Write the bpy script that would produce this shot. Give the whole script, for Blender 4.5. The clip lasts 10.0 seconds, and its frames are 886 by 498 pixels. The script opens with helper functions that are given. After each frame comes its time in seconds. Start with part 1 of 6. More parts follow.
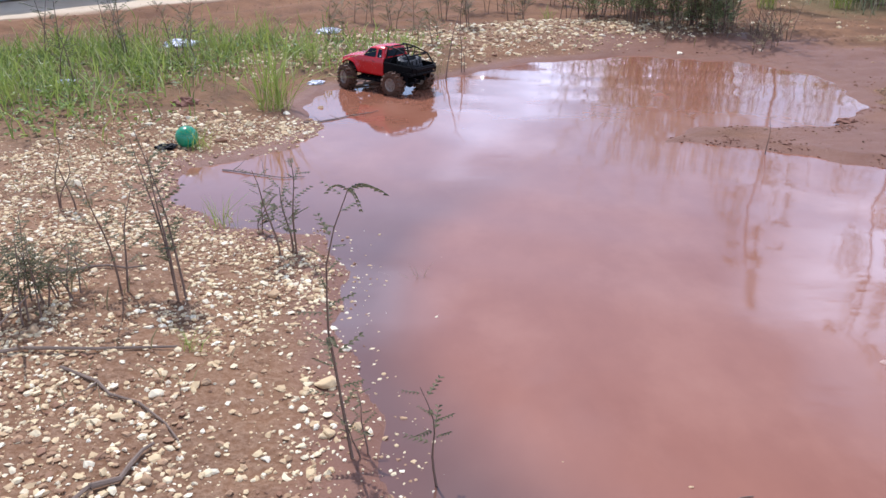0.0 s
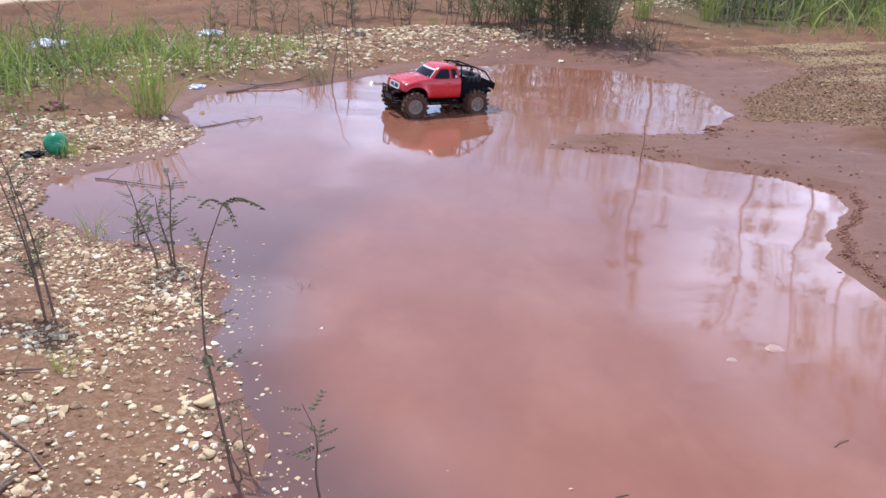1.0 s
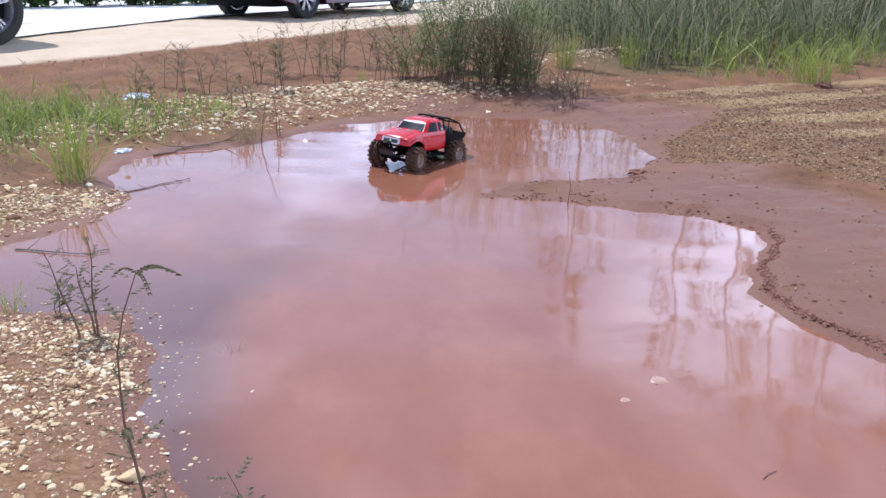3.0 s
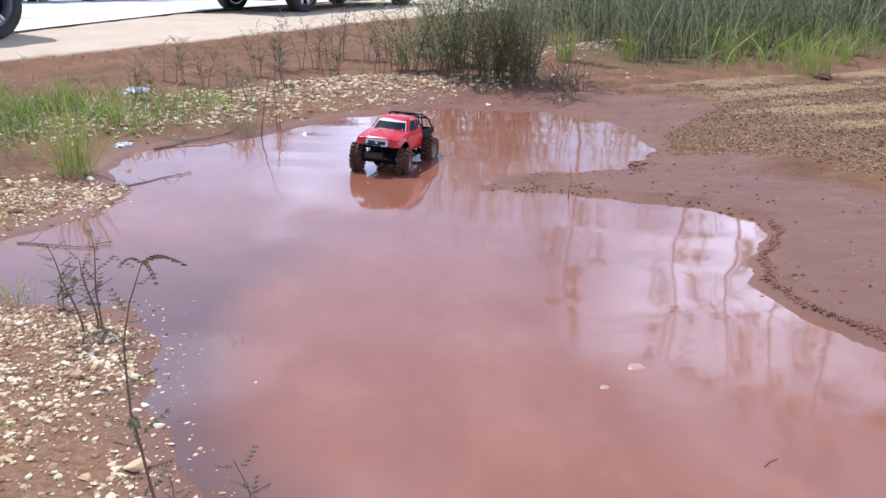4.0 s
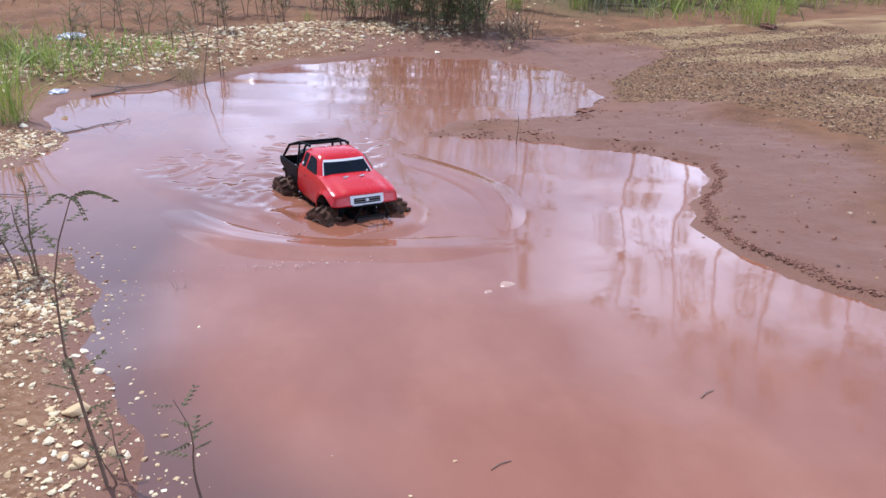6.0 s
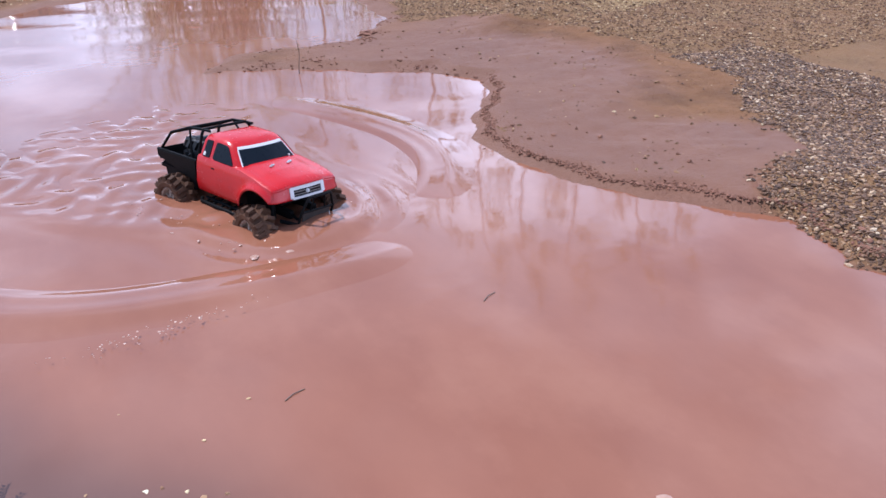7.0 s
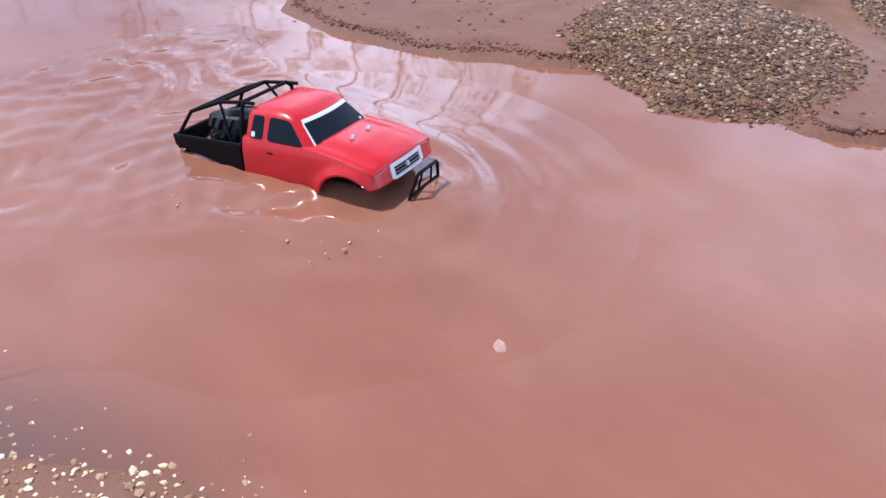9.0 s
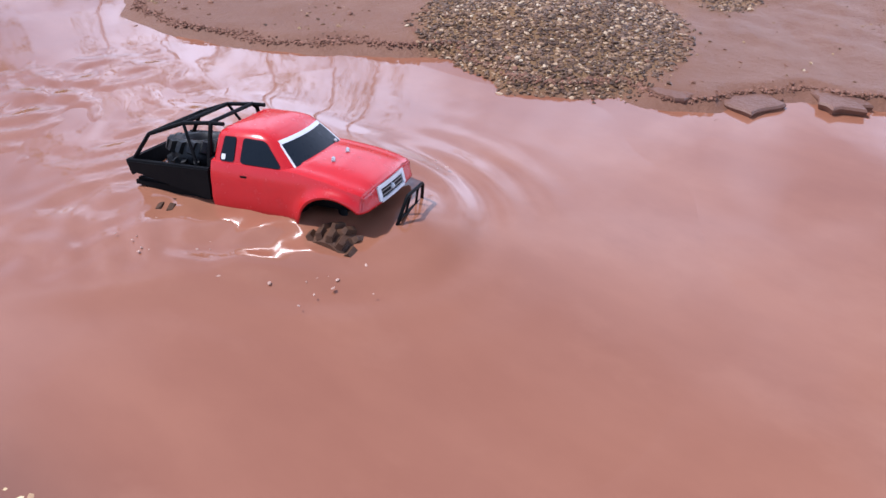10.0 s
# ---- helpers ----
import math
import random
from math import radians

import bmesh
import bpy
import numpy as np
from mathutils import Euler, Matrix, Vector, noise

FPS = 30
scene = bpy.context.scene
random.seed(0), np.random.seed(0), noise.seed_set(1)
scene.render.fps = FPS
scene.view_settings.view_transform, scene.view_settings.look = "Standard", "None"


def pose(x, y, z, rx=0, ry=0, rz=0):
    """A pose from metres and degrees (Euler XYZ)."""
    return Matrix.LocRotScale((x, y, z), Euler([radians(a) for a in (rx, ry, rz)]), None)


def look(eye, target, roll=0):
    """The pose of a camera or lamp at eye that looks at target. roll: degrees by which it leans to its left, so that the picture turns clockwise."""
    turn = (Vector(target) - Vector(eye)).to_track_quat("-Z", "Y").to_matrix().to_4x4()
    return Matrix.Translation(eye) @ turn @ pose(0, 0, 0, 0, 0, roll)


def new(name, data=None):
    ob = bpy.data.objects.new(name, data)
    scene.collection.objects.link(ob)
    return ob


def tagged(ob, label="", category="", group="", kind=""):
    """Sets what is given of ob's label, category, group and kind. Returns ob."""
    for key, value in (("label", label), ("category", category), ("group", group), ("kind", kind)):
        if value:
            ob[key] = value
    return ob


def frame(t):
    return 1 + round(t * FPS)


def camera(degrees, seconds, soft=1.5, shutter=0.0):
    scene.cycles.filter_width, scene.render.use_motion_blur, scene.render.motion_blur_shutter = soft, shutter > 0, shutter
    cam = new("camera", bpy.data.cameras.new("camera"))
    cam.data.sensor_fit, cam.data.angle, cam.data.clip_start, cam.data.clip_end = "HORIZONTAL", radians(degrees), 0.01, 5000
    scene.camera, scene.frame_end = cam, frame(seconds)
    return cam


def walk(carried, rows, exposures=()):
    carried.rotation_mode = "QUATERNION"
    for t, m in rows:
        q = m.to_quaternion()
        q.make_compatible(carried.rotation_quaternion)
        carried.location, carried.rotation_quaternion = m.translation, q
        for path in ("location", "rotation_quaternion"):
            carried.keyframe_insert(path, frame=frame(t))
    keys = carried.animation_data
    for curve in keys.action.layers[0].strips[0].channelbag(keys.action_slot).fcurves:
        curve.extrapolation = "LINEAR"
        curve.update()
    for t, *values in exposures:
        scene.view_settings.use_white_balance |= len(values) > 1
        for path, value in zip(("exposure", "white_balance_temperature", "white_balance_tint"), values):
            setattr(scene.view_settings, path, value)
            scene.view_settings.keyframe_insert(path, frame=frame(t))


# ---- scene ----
cam = camera(57.6, 10.0)
PATH = [
    (0, look((-0.006, 0.003, 0.846), (-0.006, 1.847, 0.071), -0.72)),
    (0.5, look((-0.005, 0.013, 0.865), (0.048, 1.863, 0.107), -0.07)),
    (0.7, look((0.002, 0.011, 0.863), (0.081, 1.871, 0.133), -0.75)),
    (1, look((0.013, 0.008, 0.859), (0.278, 1.836, 0.093), 1.48)),
    (1.2, look((0.016, 0.012, 0.864), (0.414, 1.807, 0.077), 3.18)),
    (1.5, look((0.019, 0.018, 0.871), (0.560, 1.824, 0.203), 2.10)),
    (1.8, look((0.021, 0.014, 0.865), (0.476, 1.862, 0.251), 0.21)),
    (2, look((0.022, 0.011, 0.860), (0.480, 1.835, 0.178), 0.66)),
    (2.2, look((0.037, 0.019, 0.864), (0.482, 1.856, 0.210), 1.41)),
    (3.3, look((0.044, -0.005, 0.867), (0.453, 1.842, 0.219), -0.30)),
    (3.5, look((0.041, -0.001, 0.863), (0.473, 1.833, 0.194), -0.01)),
    (4, look((0.036, -0.008, 0.863), (0.448, 1.834, 0.202), -0.07)),
    (4.5, look((0.036, -0.005, 0.860), (0.439, 1.830, 0.175), -0.35)),
    (5, look((0.035, -0.013, 0.858), (0.436, 1.808, 0.135), -0.49)),
    (5.2, look((0.042, -0.012, 0.852), (0.466, 1.798, 0.114), 0.17)),
    (6.3, look((0.063, -0.019, 0.830), (0.617, 1.725, 0.023), -0.33)),
    (6.5, look((0.098, -0.031, 0.828), (0.673, 1.681, -0.031), -1.77)),
    (6.8, look((0.133, -0.053, 0.829), (0.871, 1.560, -0.095), -1.53)),
    (7, look((0.128, -0.056, 0.832), (1.015, 1.480, -0.092), -0.49)),
    (7.2, look((0.127, -0.056, 0.832), (1.048, 1.446, -0.115), -0.78)),
    (7.5, look((0.126, -0.057, 0.831), (1.017, 1.409, -0.196), -1.38)),
    (7.8, look((0.132, -0.055, 0.824), (1.063, 1.361, -0.239), -0.75)),
    (8, look((0.137, -0.053, 0.819), (1.067, 1.352, -0.257), -1.84)),
    (8.5, look((0.155, -0.071, 0.802), (1.145, 1.242, -0.336), -1.18)),
    (9, look((0.182, -0.090, 0.801), (1.274, 1.110, -0.368), 0.33)),
    (9.5, look((0.193, -0.108, 0.799), (1.377, 0.993, -0.378), -0.04)),
    (10, look((0.201, -0.133, 0.812), (1.475, 0.853, -0.373), 0.82)),
]
walk(cam, PATH, [(0, -0.12, 5570, 15), (6, -0.12, 5570, 15), (8, -0.04, 5650, 15), (10, -0.04, 5650, 15)])

# ---- daylight: a high sun ahead and to one side, broken cloud ----
SUN_AZ, SUN_EL = -28.0, 60.0        # degrees clockwise from +y, degrees above the horizon
world = bpy.data.worlds.new("sky")
scene.world = world
world.use_nodes = True
wn, wl = world.node_tree.nodes, world.node_tree.links
sky = wn.new("ShaderNodeTexSky")
sky.sky_type, sky.sun_disc = "NISHITA", False
sky.sun_elevation, sky.sun_rotation = radians(SUN_EL), radians(SUN_AZ)
coord, cloud_map = wn.new("ShaderNodeTexCoord"), wn.new("ShaderNodeMapping")
cloud_map.inputs["Scale"].default_value = (1.0, 1.0, 1.7)
cloud_map.inputs["Location"].default_value = (0.35, 0.15, 0.0)
cloud = wn.new("ShaderNodeTexNoise")
cloud.inputs["Scale"].default_value, cloud.inputs["Detail"].default_value = 2.3, 6.0
cloud_ramp = wn.new("ShaderNodeValToRGB")
cloud_ramp.color_ramp.elements[0].position, cloud_ramp.color_ramp.elements[1].position = 0.50, 0.66
cloud_ramp.color_ramp.elements[0].color = (0.17, 0.17, 0.17, 1)
cloud_mix = wn.new("ShaderNodeMix")
cloud_mix.data_type = "RGBA"
up = wn.new("ShaderNodeSeparateXYZ")
low = wn.new("ShaderNodeMapRange")
low.inputs[1].default_value, low.inputs[2].default_value = 0.05, 0.6
low_cloud = wn.new("ShaderNodeMix")
low_cloud.data_type = "RGBA"
low_cloud.inputs[6].default_value, low_cloud.inputs[7].default_value = (22.3, 23.8, 28.6, 1), (13.4, 14.5, 17.4, 1)
wl.new(coord.outputs["Generated"], up.inputs[0])
wl.new(up.outputs[2], low.inputs[0])
wl.new(low.outputs[0], low_cloud.inputs[0])
wl.new(low_cloud.outputs[2], cloud_mix.inputs[7])
wl.new(coord.outputs["Generated"], cloud_map.inputs[0])
wl.new(cloud_map.outputs[0], cloud.inputs["Vector"])
# the cloud thickens towards the east
east = wn.new("ShaderNodeMath")
east.operation, east.inputs[1].default_value = "MULTIPLY_ADD", 0.16
wl.new(up.outputs[0], east.inputs[0])
wl.new(cloud.outputs["Fac"], east.inputs[2])
wl.new(east.outputs[0], cloud_ramp.inputs[0])
# banks of cloud stand low over the land; overhead it is nearly clear
clear = wn.new("ShaderNodeMapRange")
clear.interpolation_type = "SMOOTHSTEP"
clear.inputs[1].default_value, clear.inputs[2].default_value = 0.35, 0.8
clear.inputs[3].default_value, clear.inputs[4].default_value = 1.0, 0.08
bank = wn.new("ShaderNodeMath")
bank.operation = "MULTIPLY"
wl.new(up.outputs[2], clear.inputs[0])
wl.new(clear.outputs[0], bank.inputs[0])
wl.new(cloud_ramp.outputs[0], bank.inputs[1])
wl.new(bank.outputs[0], cloud_mix.inputs[0])
wl.new(sky.outputs[0], cloud_mix.inputs[6])
wl.new(cloud_mix.outputs[2], wn["Background"].inputs[0])
wn["Background"].inputs[1].default_value = 0.15

sun = new("sun", bpy.data.lights.new("sun", "SUN"))
sun.data.energy, sun.data.angle, sun.data.color = 4.8, radians(0.6), (1.0, 0.95, 0.88)
sun.matrix_world = look((0, 0, 30), (-math.sin(radians(SUN_AZ)) * math.cos(radians(SUN_EL)), -math.cos(radians(SUN_AZ)) * math.cos(radians(SUN_EL)), 30 - math.sin(radians(SUN_EL))))


# ---- materials ----
class Mat:
    """A node material with a Principled shader and a few shortcuts."""

    def __init__(self, name, rough=0.7, metal=0.0, spec=0.5):
        self.m = bpy.data.materials.new(name)
        self.m.use_nodes = True
        self.n, self.l = self.m.node_tree.nodes, self.m.node_tree.links
        self.p = self.n["Principled BSDF"]
        self.p.inputs["Roughness"].default_value = rough
        self.p.inputs["Metallic"].default_value = metal
        self.p.inputs["Specular IOR Level"].default_value = spec
        self.where = self.n.new("ShaderNodeTexCoord").outputs["Object"]

    def noise(self, scale, detail=4.0, rough=0.55, vector=None):
        t = self.n.new("ShaderNodeTexNoise")
        t.inputs["Scale"].default_value, t.inputs["Detail"].default_value, t.inputs["Roughness"].default_value = scale, detail, rough
        self.l.new(vector or self.where, t.inputs["Vector"])
        return t.outputs["Fac"]

    def stretched(self, sx, sy, sz):
        t = self.n.new("ShaderNodeMapping")
        t.inputs["Scale"].default_value = (sx, sy, sz)
        self.l.new(self.where, t.inputs[0])
        return t.outputs[0]

    def ramp(self, fac, stops):
        t = self.n.new("ShaderNodeValToRGB")
        e = t.color_ramp.elements
        while len(e) < len(stops):
            e.new(0.5)
        for k, (at, c) in enumerate(stops):
            e[k].position = at
            e[k].color = (*c, 1) if len(c) == 3 else c
        self.l.new(fac, t.inputs[0])
        return t.outputs[0]

    def mix(self, fac, a, b, mode="MIX"):
        t = self.n.new("ShaderNodeMix")
        t.data_type, t.blend_type = "RGBA", mode
        for slot, v in ((0, fac), (6, a), (7, b)):
            if isinstance(v, (int, float)):
                t.inputs[slot].default_value = v
            elif isinstance(v, tuple):
                t.inputs[slot].default_value = (*v, 1)
            else:
                self.l.new(v, t.inputs[slot])
        return t.outputs[2]

    def maths(self, op, a, b=0.0):
        t = self.n.new("ShaderNodeMath")
        t.operation, t.use_clamp = op, op in ("MULTIPLY", "ADD", "SUBTRACT")
        for k, v in ((0, a), (1, b)):
            if isinstance(v, (int, float)):
                t.inputs[k].default_value = v
            else:
                self.l.new(v, t.inputs[k])
        return t.outputs[0]

    def span(self, fac, lo, hi):
        t = self.n.new("ShaderNodeMapRange")
        t.inputs[3].default_value, t.inputs[4].default_value = lo, hi
        self.l.new(fac, t.inputs[0])
        return t.outputs[0]

    def attribute(self, name):
        t = self.n.new("ShaderNodeAttribute")
        t.attribute_name = name
        return t

    def island(self):
        return self.n.new("ShaderNodeNewGeometry").outputs["Random Per Island"]

    def colour(self, socket):
        self.l.new(socket, self.p.inputs["Base Color"])
        return self

    def rough(self, socket):
        self.l.new(socket, self.p.inputs["Roughness"])
        return self

    def bump(self, height, strength, distance):
        t = self.n.new("ShaderNodeBump")
        t.inputs["Strength"].default_value, t.inputs["Distance"].default_value = strength, distance
        self.l.new(height, t.inputs["Height"])
        self.l.new(t.outputs[0], self.p.inputs["Normal"])
        return self


def plain(name, a, b, scale, rough=0.6, metal=0.0, bump=0.2, deep=0.002, spec=0.5):
    """Two tones broken up by noise at two scales, with fine relief."""
    m = Mat(name, rough, metal, spec)
    broad = m.noise(scale, 5)
    fine = m.noise(scale * 9, 3)
    c = m.mix(m.span(broad, -0.3, 1.3), a, b)
    c = m.mix(m.span(fine, 0.0, 0.35), c, tuple(x * 0.6 for x in a))
    m.colour(c).rough(m.span(fine, max(0.02, rough - 0.12), min(1, rough + 0.12)))
    if bump:
        m.bump(fine, bump, deep)
    return m.m


def speckled(name, stops, rough=0.85, grain=60.0, bump=0.4):
    """Each loose piece takes its own tone, with grain over it."""
    m = Mat(name, rough, 0, 0.3)
    c = m.ramp(m.island(), stops)
    g = m.noise(grain, 4)
    m.colour(m.mix(m.span(g, -0.3, 0.55), c, (0.30, 0.16, 0.10))).bump(g, bump, 0.003)
    return m.m


def leafy(name, stops, rough=0.5, through_light=0.35):
    m = Mat(name, rough, 0, 0.35)
    c = m.ramp(m.island(), stops)
    c = m.mix(m.span(m.noise(14, 2), 0.0, 0.45), c, stops[0][1])
    m.colour(c)
    t = m.n.new("ShaderNodeBsdfTranslucent")
    m.l.new(c, t.inputs[0])
    s = m.n.new("ShaderNodeMixShader")
    s.inputs[0].default_value = through_light
    m.l.new(m.p.outputs[0], s.inputs[1])
    m.l.new(t.outputs[0], s.inputs[2])
    m.l.new(s.outputs[0], m.n["Material Output"].inputs[0])
    return m.m


def ground_material():
    m = Mat("red_earth", 0.9, 0, 0.25)
    a, b = m.attribute("cover"), m.attribute("cover_two")
    sa, sb = m.n.new("ShaderNodeSeparateColor"), m.n.new("ShaderNodeSeparateColor")
    m.l.new(a.outputs["Color"], sa.inputs[0])
    m.l.new(b.outputs["Color"], sb.inputs[0])
    pale, grassy, sand = sa.outputs
    wet, brown, straw = sb.outputs
    big, mid, fine = m.noise(1.3, 6), m.noise(9, 6, 0.65), m.noise(75, 5, 0.7)
    c = m.mix(m.span(big, -0.2, 1.2), (0.205, 0.098, 0.043), (0.30, 0.155, 0.075))
    c = m.mix(m.span(mid, -0.3, 0.9), c, (0.145, 0.066, 0.030))
    churned = m.ramp(m.noise(3.4, 7, 0.7), [(0.46, (0.0, 0.0, 0.0)), (0.62, (0.7, 0.7, 0.7))])
    c = m.mix(churned, c, (0.115, 0.054, 0.027))
    grit = m.ramp(fine, [(0.42, (0.0, 0.0, 0.0)), (0.62, (1, 1, 1))])
    c = m.mix(m.maths("MULTIPLY", pale, m.span(grit, 0.05, 0.5)), c, (0.40, 0.26, 0.16))
    c = m.mix(m.maths("MULTIPLY", brown, m.span(grit, 0.3, 0.9)), c, (0.24, 0.145, 0.07))
    c = m.mix(m.maths("MULTIPLY", straw, m.span(mid, 0.3, 1.0)), c, (0.40, 0.28, 0.13))
    c = m.mix(m.maths("MULTIPLY", grassy, m.span(mid, 0.3, 1.0)), c, (0.13, 0.115, 0.05))
    c = m.mix(m.maths("MULTIPLY", sand, m.span(mid, 0.75, 1.0)), c, m.mix(m.span(m.noise(2.2, 5), 0, 1), (0.56, 0.41, 0.25), (0.76, 0.65, 0.48)))
    c = m.mix(m.maths("MULTIPLY", wet, 0.85), c, m.mix(m.span(big, 0, 1), (0.155, 0.068, 0.042), (0.215, 0.100, 0.062)))
    m.colour(c)
    r = m.mix(wet, m.mix(0.0, (0.92, 0.92, 0.92), (0.92, 0.92, 0.92)), m.span(mid, 0.42, 0.72))
    m.rough(r)
    soft = m.mix(m.maths("MULTIPLY", wet, 0.6), m.mix(0.5, mid, fine), m.noise(5, 4))
    m.bump(soft, 0.85, 0.02)
    return m.m


def water_material():
    m = Mat("muddy_water", 0.05, 0, 0.5)
    m.p.inputs["IOR"].default_value = 1.54
    m.where = m.n.new("ShaderNodeNewGeometry").outputs["Position"]
    # the shallows: outside the deep bowl, on its western side
    sep = m.n.new("ShaderNodeSeparateXYZ")
    m.l.new(m.where, sep.inputs[0])
    bend = m.span(m.noise(2.0, 3), -0.12, 0.12)
    free = []
    for k, (c, r) in enumerate(((0.85, 0.9), (1.75, 1.0))):
        t = m.n.new("ShaderNodeMath")
        t.operation = "MULTIPLY_ADD"
        m.l.new(sep.outputs[k], t.inputs[0])
        t.inputs[1].default_value, t.inputs[2].default_value = 1 / r, -c / r
        q = m.n.new("ShaderNodeMath")
        q.operation, q.inputs[1].default_value = "POWER", 2.0
        m.l.new(t.outputs[0], q.inputs[0])
        free.append(q.outputs[0])
    total = m.n.new("ShaderNodeMath")
    total.operation = "ADD"
    m.l.new(free[0], total.inputs[0])
    m.l.new(free[1], total.inputs[1])
    bowl = m.n.new("ShaderNodeMath")
    bowl.operation = "ADD"
    m.l.new(total.outputs[0], bowl.inputs[0])
    m.l.new(bend, bowl.inputs[1])

    def step(socket, lo, hi):
        t = m.n.new("ShaderNodeMapRange")
        t.interpolation_type = "SMOOTHSTEP"
        t.inputs[1].default_value, t.inputs[2].default_value = min(lo, hi), max(lo, hi)
        t.inputs[3].default_value, t.inputs[4].default_value = (0, 1) if lo < hi else (1, 0)
        m.l.new(socket, t.inputs[0])
        return t.outputs[0]

    shallow = m.maths("MULTIPLY", m.maths("MULTIPLY", step(bowl.outputs[0], 0.86, 1.4), step(sep.outputs[0], 0.5, 0.2)), step(sep.outputs[1], 3.0, 1.9))
    drift = m.noise(1.1, 4, 0.5, m.stretched(1, 0.6, 1))
    swirl = m.noise(5.0, 5, 0.6, m.stretched(1, 0.5, 1))
    c = m.mix(m.span(drift, -0.1, 1.1), (0.245, 0.092, 0.05), (0.32, 0.138, 0.082))
    c = m.mix(m.span(swirl, -0.5, 0.9), c, (0.205, 0.073, 0.041))
    wisp = m.ramp(m.noise(2.6, 6, 0.62, m.stretched(1, 0.7, 1)), [(0.5, (0.0, 0.0, 0.0)), (0.7, (0.45, 0.45, 0.45))])
    c = m.mix(wisp, c, (0.36, 0.17, 0.105))
    c = m.mix(m.maths("MULTIPLY", shallow, 0.8), c, (0.10, 0.053, 0.04))
    m.colour(c)
    ripples = m.noise(14, 3, 0.5, m.stretched(1, 1.9, 1))
    slow = m.noise(7.0, 2, 0.5, m.stretched(1, 1.7, 1))
    m.bump(m.mix(m.span(m.noise(0.9, 2), 0.1, 0.6), slow, ripples), 0.06, 0.008)
    return m.m


M_GROUND = ground_material()
M_WATER = water_material()
M_LIMESTONE = speckled("pale_limestone", [(0.0, (0.22, 0.11, 0.06)), (0.28, (0.44, 0.28, 0.15)), (0.55, (0.66, 0.49, 0.26)), (0.8, (0.80, 0.66, 0.40)), (1.0, (0.90, 0.80, 0.57))])
M_GRAVEL = speckled("brown_gravel", [(0.0, (0.055, 0.027, 0.014)), (0.5, (0.15, 0.078, 0.038)), (0.82, (0.27, 0.155, 0.073)), (0.95, (0.42, 0.28, 0.14)), (1.0, (0.60, 0.47, 0.29))], 0.7)
M_HEAP = speckled("wet_gravel", [(0.0, (0.035, 0.018, 0.010)), (0.5, (0.105, 0.056, 0.030)), (0.8, (0.23, 0.13, 0.07)), (0.94, (0.42, 0.27, 0.15)), (1.0, (0.62, 0.48, 0.32))], 0.55)
M_STRAW = speckled("dry_grit", [(0.0, (0.20, 0.12, 0.06)), (0.5, (0.40, 0.28, 0.14)), (1.0, (0.60, 0.46, 0.25))])
M_CLOD = speckled("mud_clod", [(0.0, (0.12, 0.05, 0.03)), (1.0, (0.27, 0.125, 0.08))], 0.8)
M_GRASS = leafy("grass_blade", [(0.0, (0.13, 0.17, 0.04)), (0.45, (0.29, 0.36, 0.055)), (0.8, (0.46, 0.50, 0.12)), (1.0, (0.52, 0.47, 0.24))])
M_TALL = leafy("tall_grass_blade", [(0.0, (0.08, 0.09, 0.045)), (0.35, (0.17, 0.195, 0.085)), (0.6, (0.29, 0.33, 0.14)), (0.82, (0.44, 0.45, 0.25)), (1.0, (0.50, 0.38, 0.29))])
M_DRY = leafy("dry_grass_blade", [(0.0, (0.20, 0.15, 0.07)), (0.6, (0.36, 0.29, 0.15)), (1.0, (0.50, 0.43, 0.26))])
M_BUSH = leafy("shrub_leaf", [(0.0, (0.13, 0.16, 0.065)), (0.5, (0.28, 0.35, 0.13)), (1.0, (0.48, 0.50, 0.26))])
M_BANK = plain("wet_mud", (0.15, 0.066, 0.041), (0.205, 0.096, 0.060), 12, 0.6, 0, 0.6, 0.004)
M_WEED = leafy("weed_leaf", [(0.0, (0.08, 0.075, 0.035)), (0.6, (0.155, 0.15, 0.065)), (1.0, (0.25, 0.22, 0.115))])
M_LUSH = leafy("lush_leaf", [(0.0, (0.07, 0.11, 0.02)), (0.5, (0.19, 0.28, 0.035)), (1.0, (0.36, 0.42, 0.08))])
M_TREE = leafy("tree_leaf", [(0.0, (0.04, 0.08, 0.018)), (0.5, (0.10, 0.18, 0.035)), (1.0, (0.20, 0.29, 0.07))])
M_STEM = plain("weed_stem", (0.12, 0.065, 0.045), (0.20, 0.13, 0.08), 40, 0.75)
M_TWIG = plain("dead_wood", (0.13, 0.085, 0.06), (0.28, 0.2, 0.14), 30, 0.85)
M_BARK = plain("bark", (0.16, 0.11, 0.07), (0.27, 0.21, 0.15), 6, 0.9, 0, 0.6, 0.01)
M_RED = plain("red_shell", (0.52, 0.010, 0.013), (0.60, 0.018, 0.020), 9, 0.24, 0, 0.03, 0.0005)
M_BLACK = plain("black_plastic", (0.004, 0.004, 0.005), (0.010, 0.009, 0.009), 30, 0.45, 0, 0.2, 0.002, 0.06)
M_RUBBER = plain("muddy_rubber", (0.03, 0.017, 0.011), (0.17, 0.078, 0.042), 22, 0.6, 0, 0.6, 0.002, 0.2)
M_RIM = plain("muddy_rim", (0.42, 0.34, 0.27), (0.30, 0.19, 0.13), 40, 0.5)
M_TINT = plain("dark_window", (0.008, 0.012, 0.018), (0.016, 0.022, 0.03), 8, 0.3, 0, 0, 0.002, 0.07)
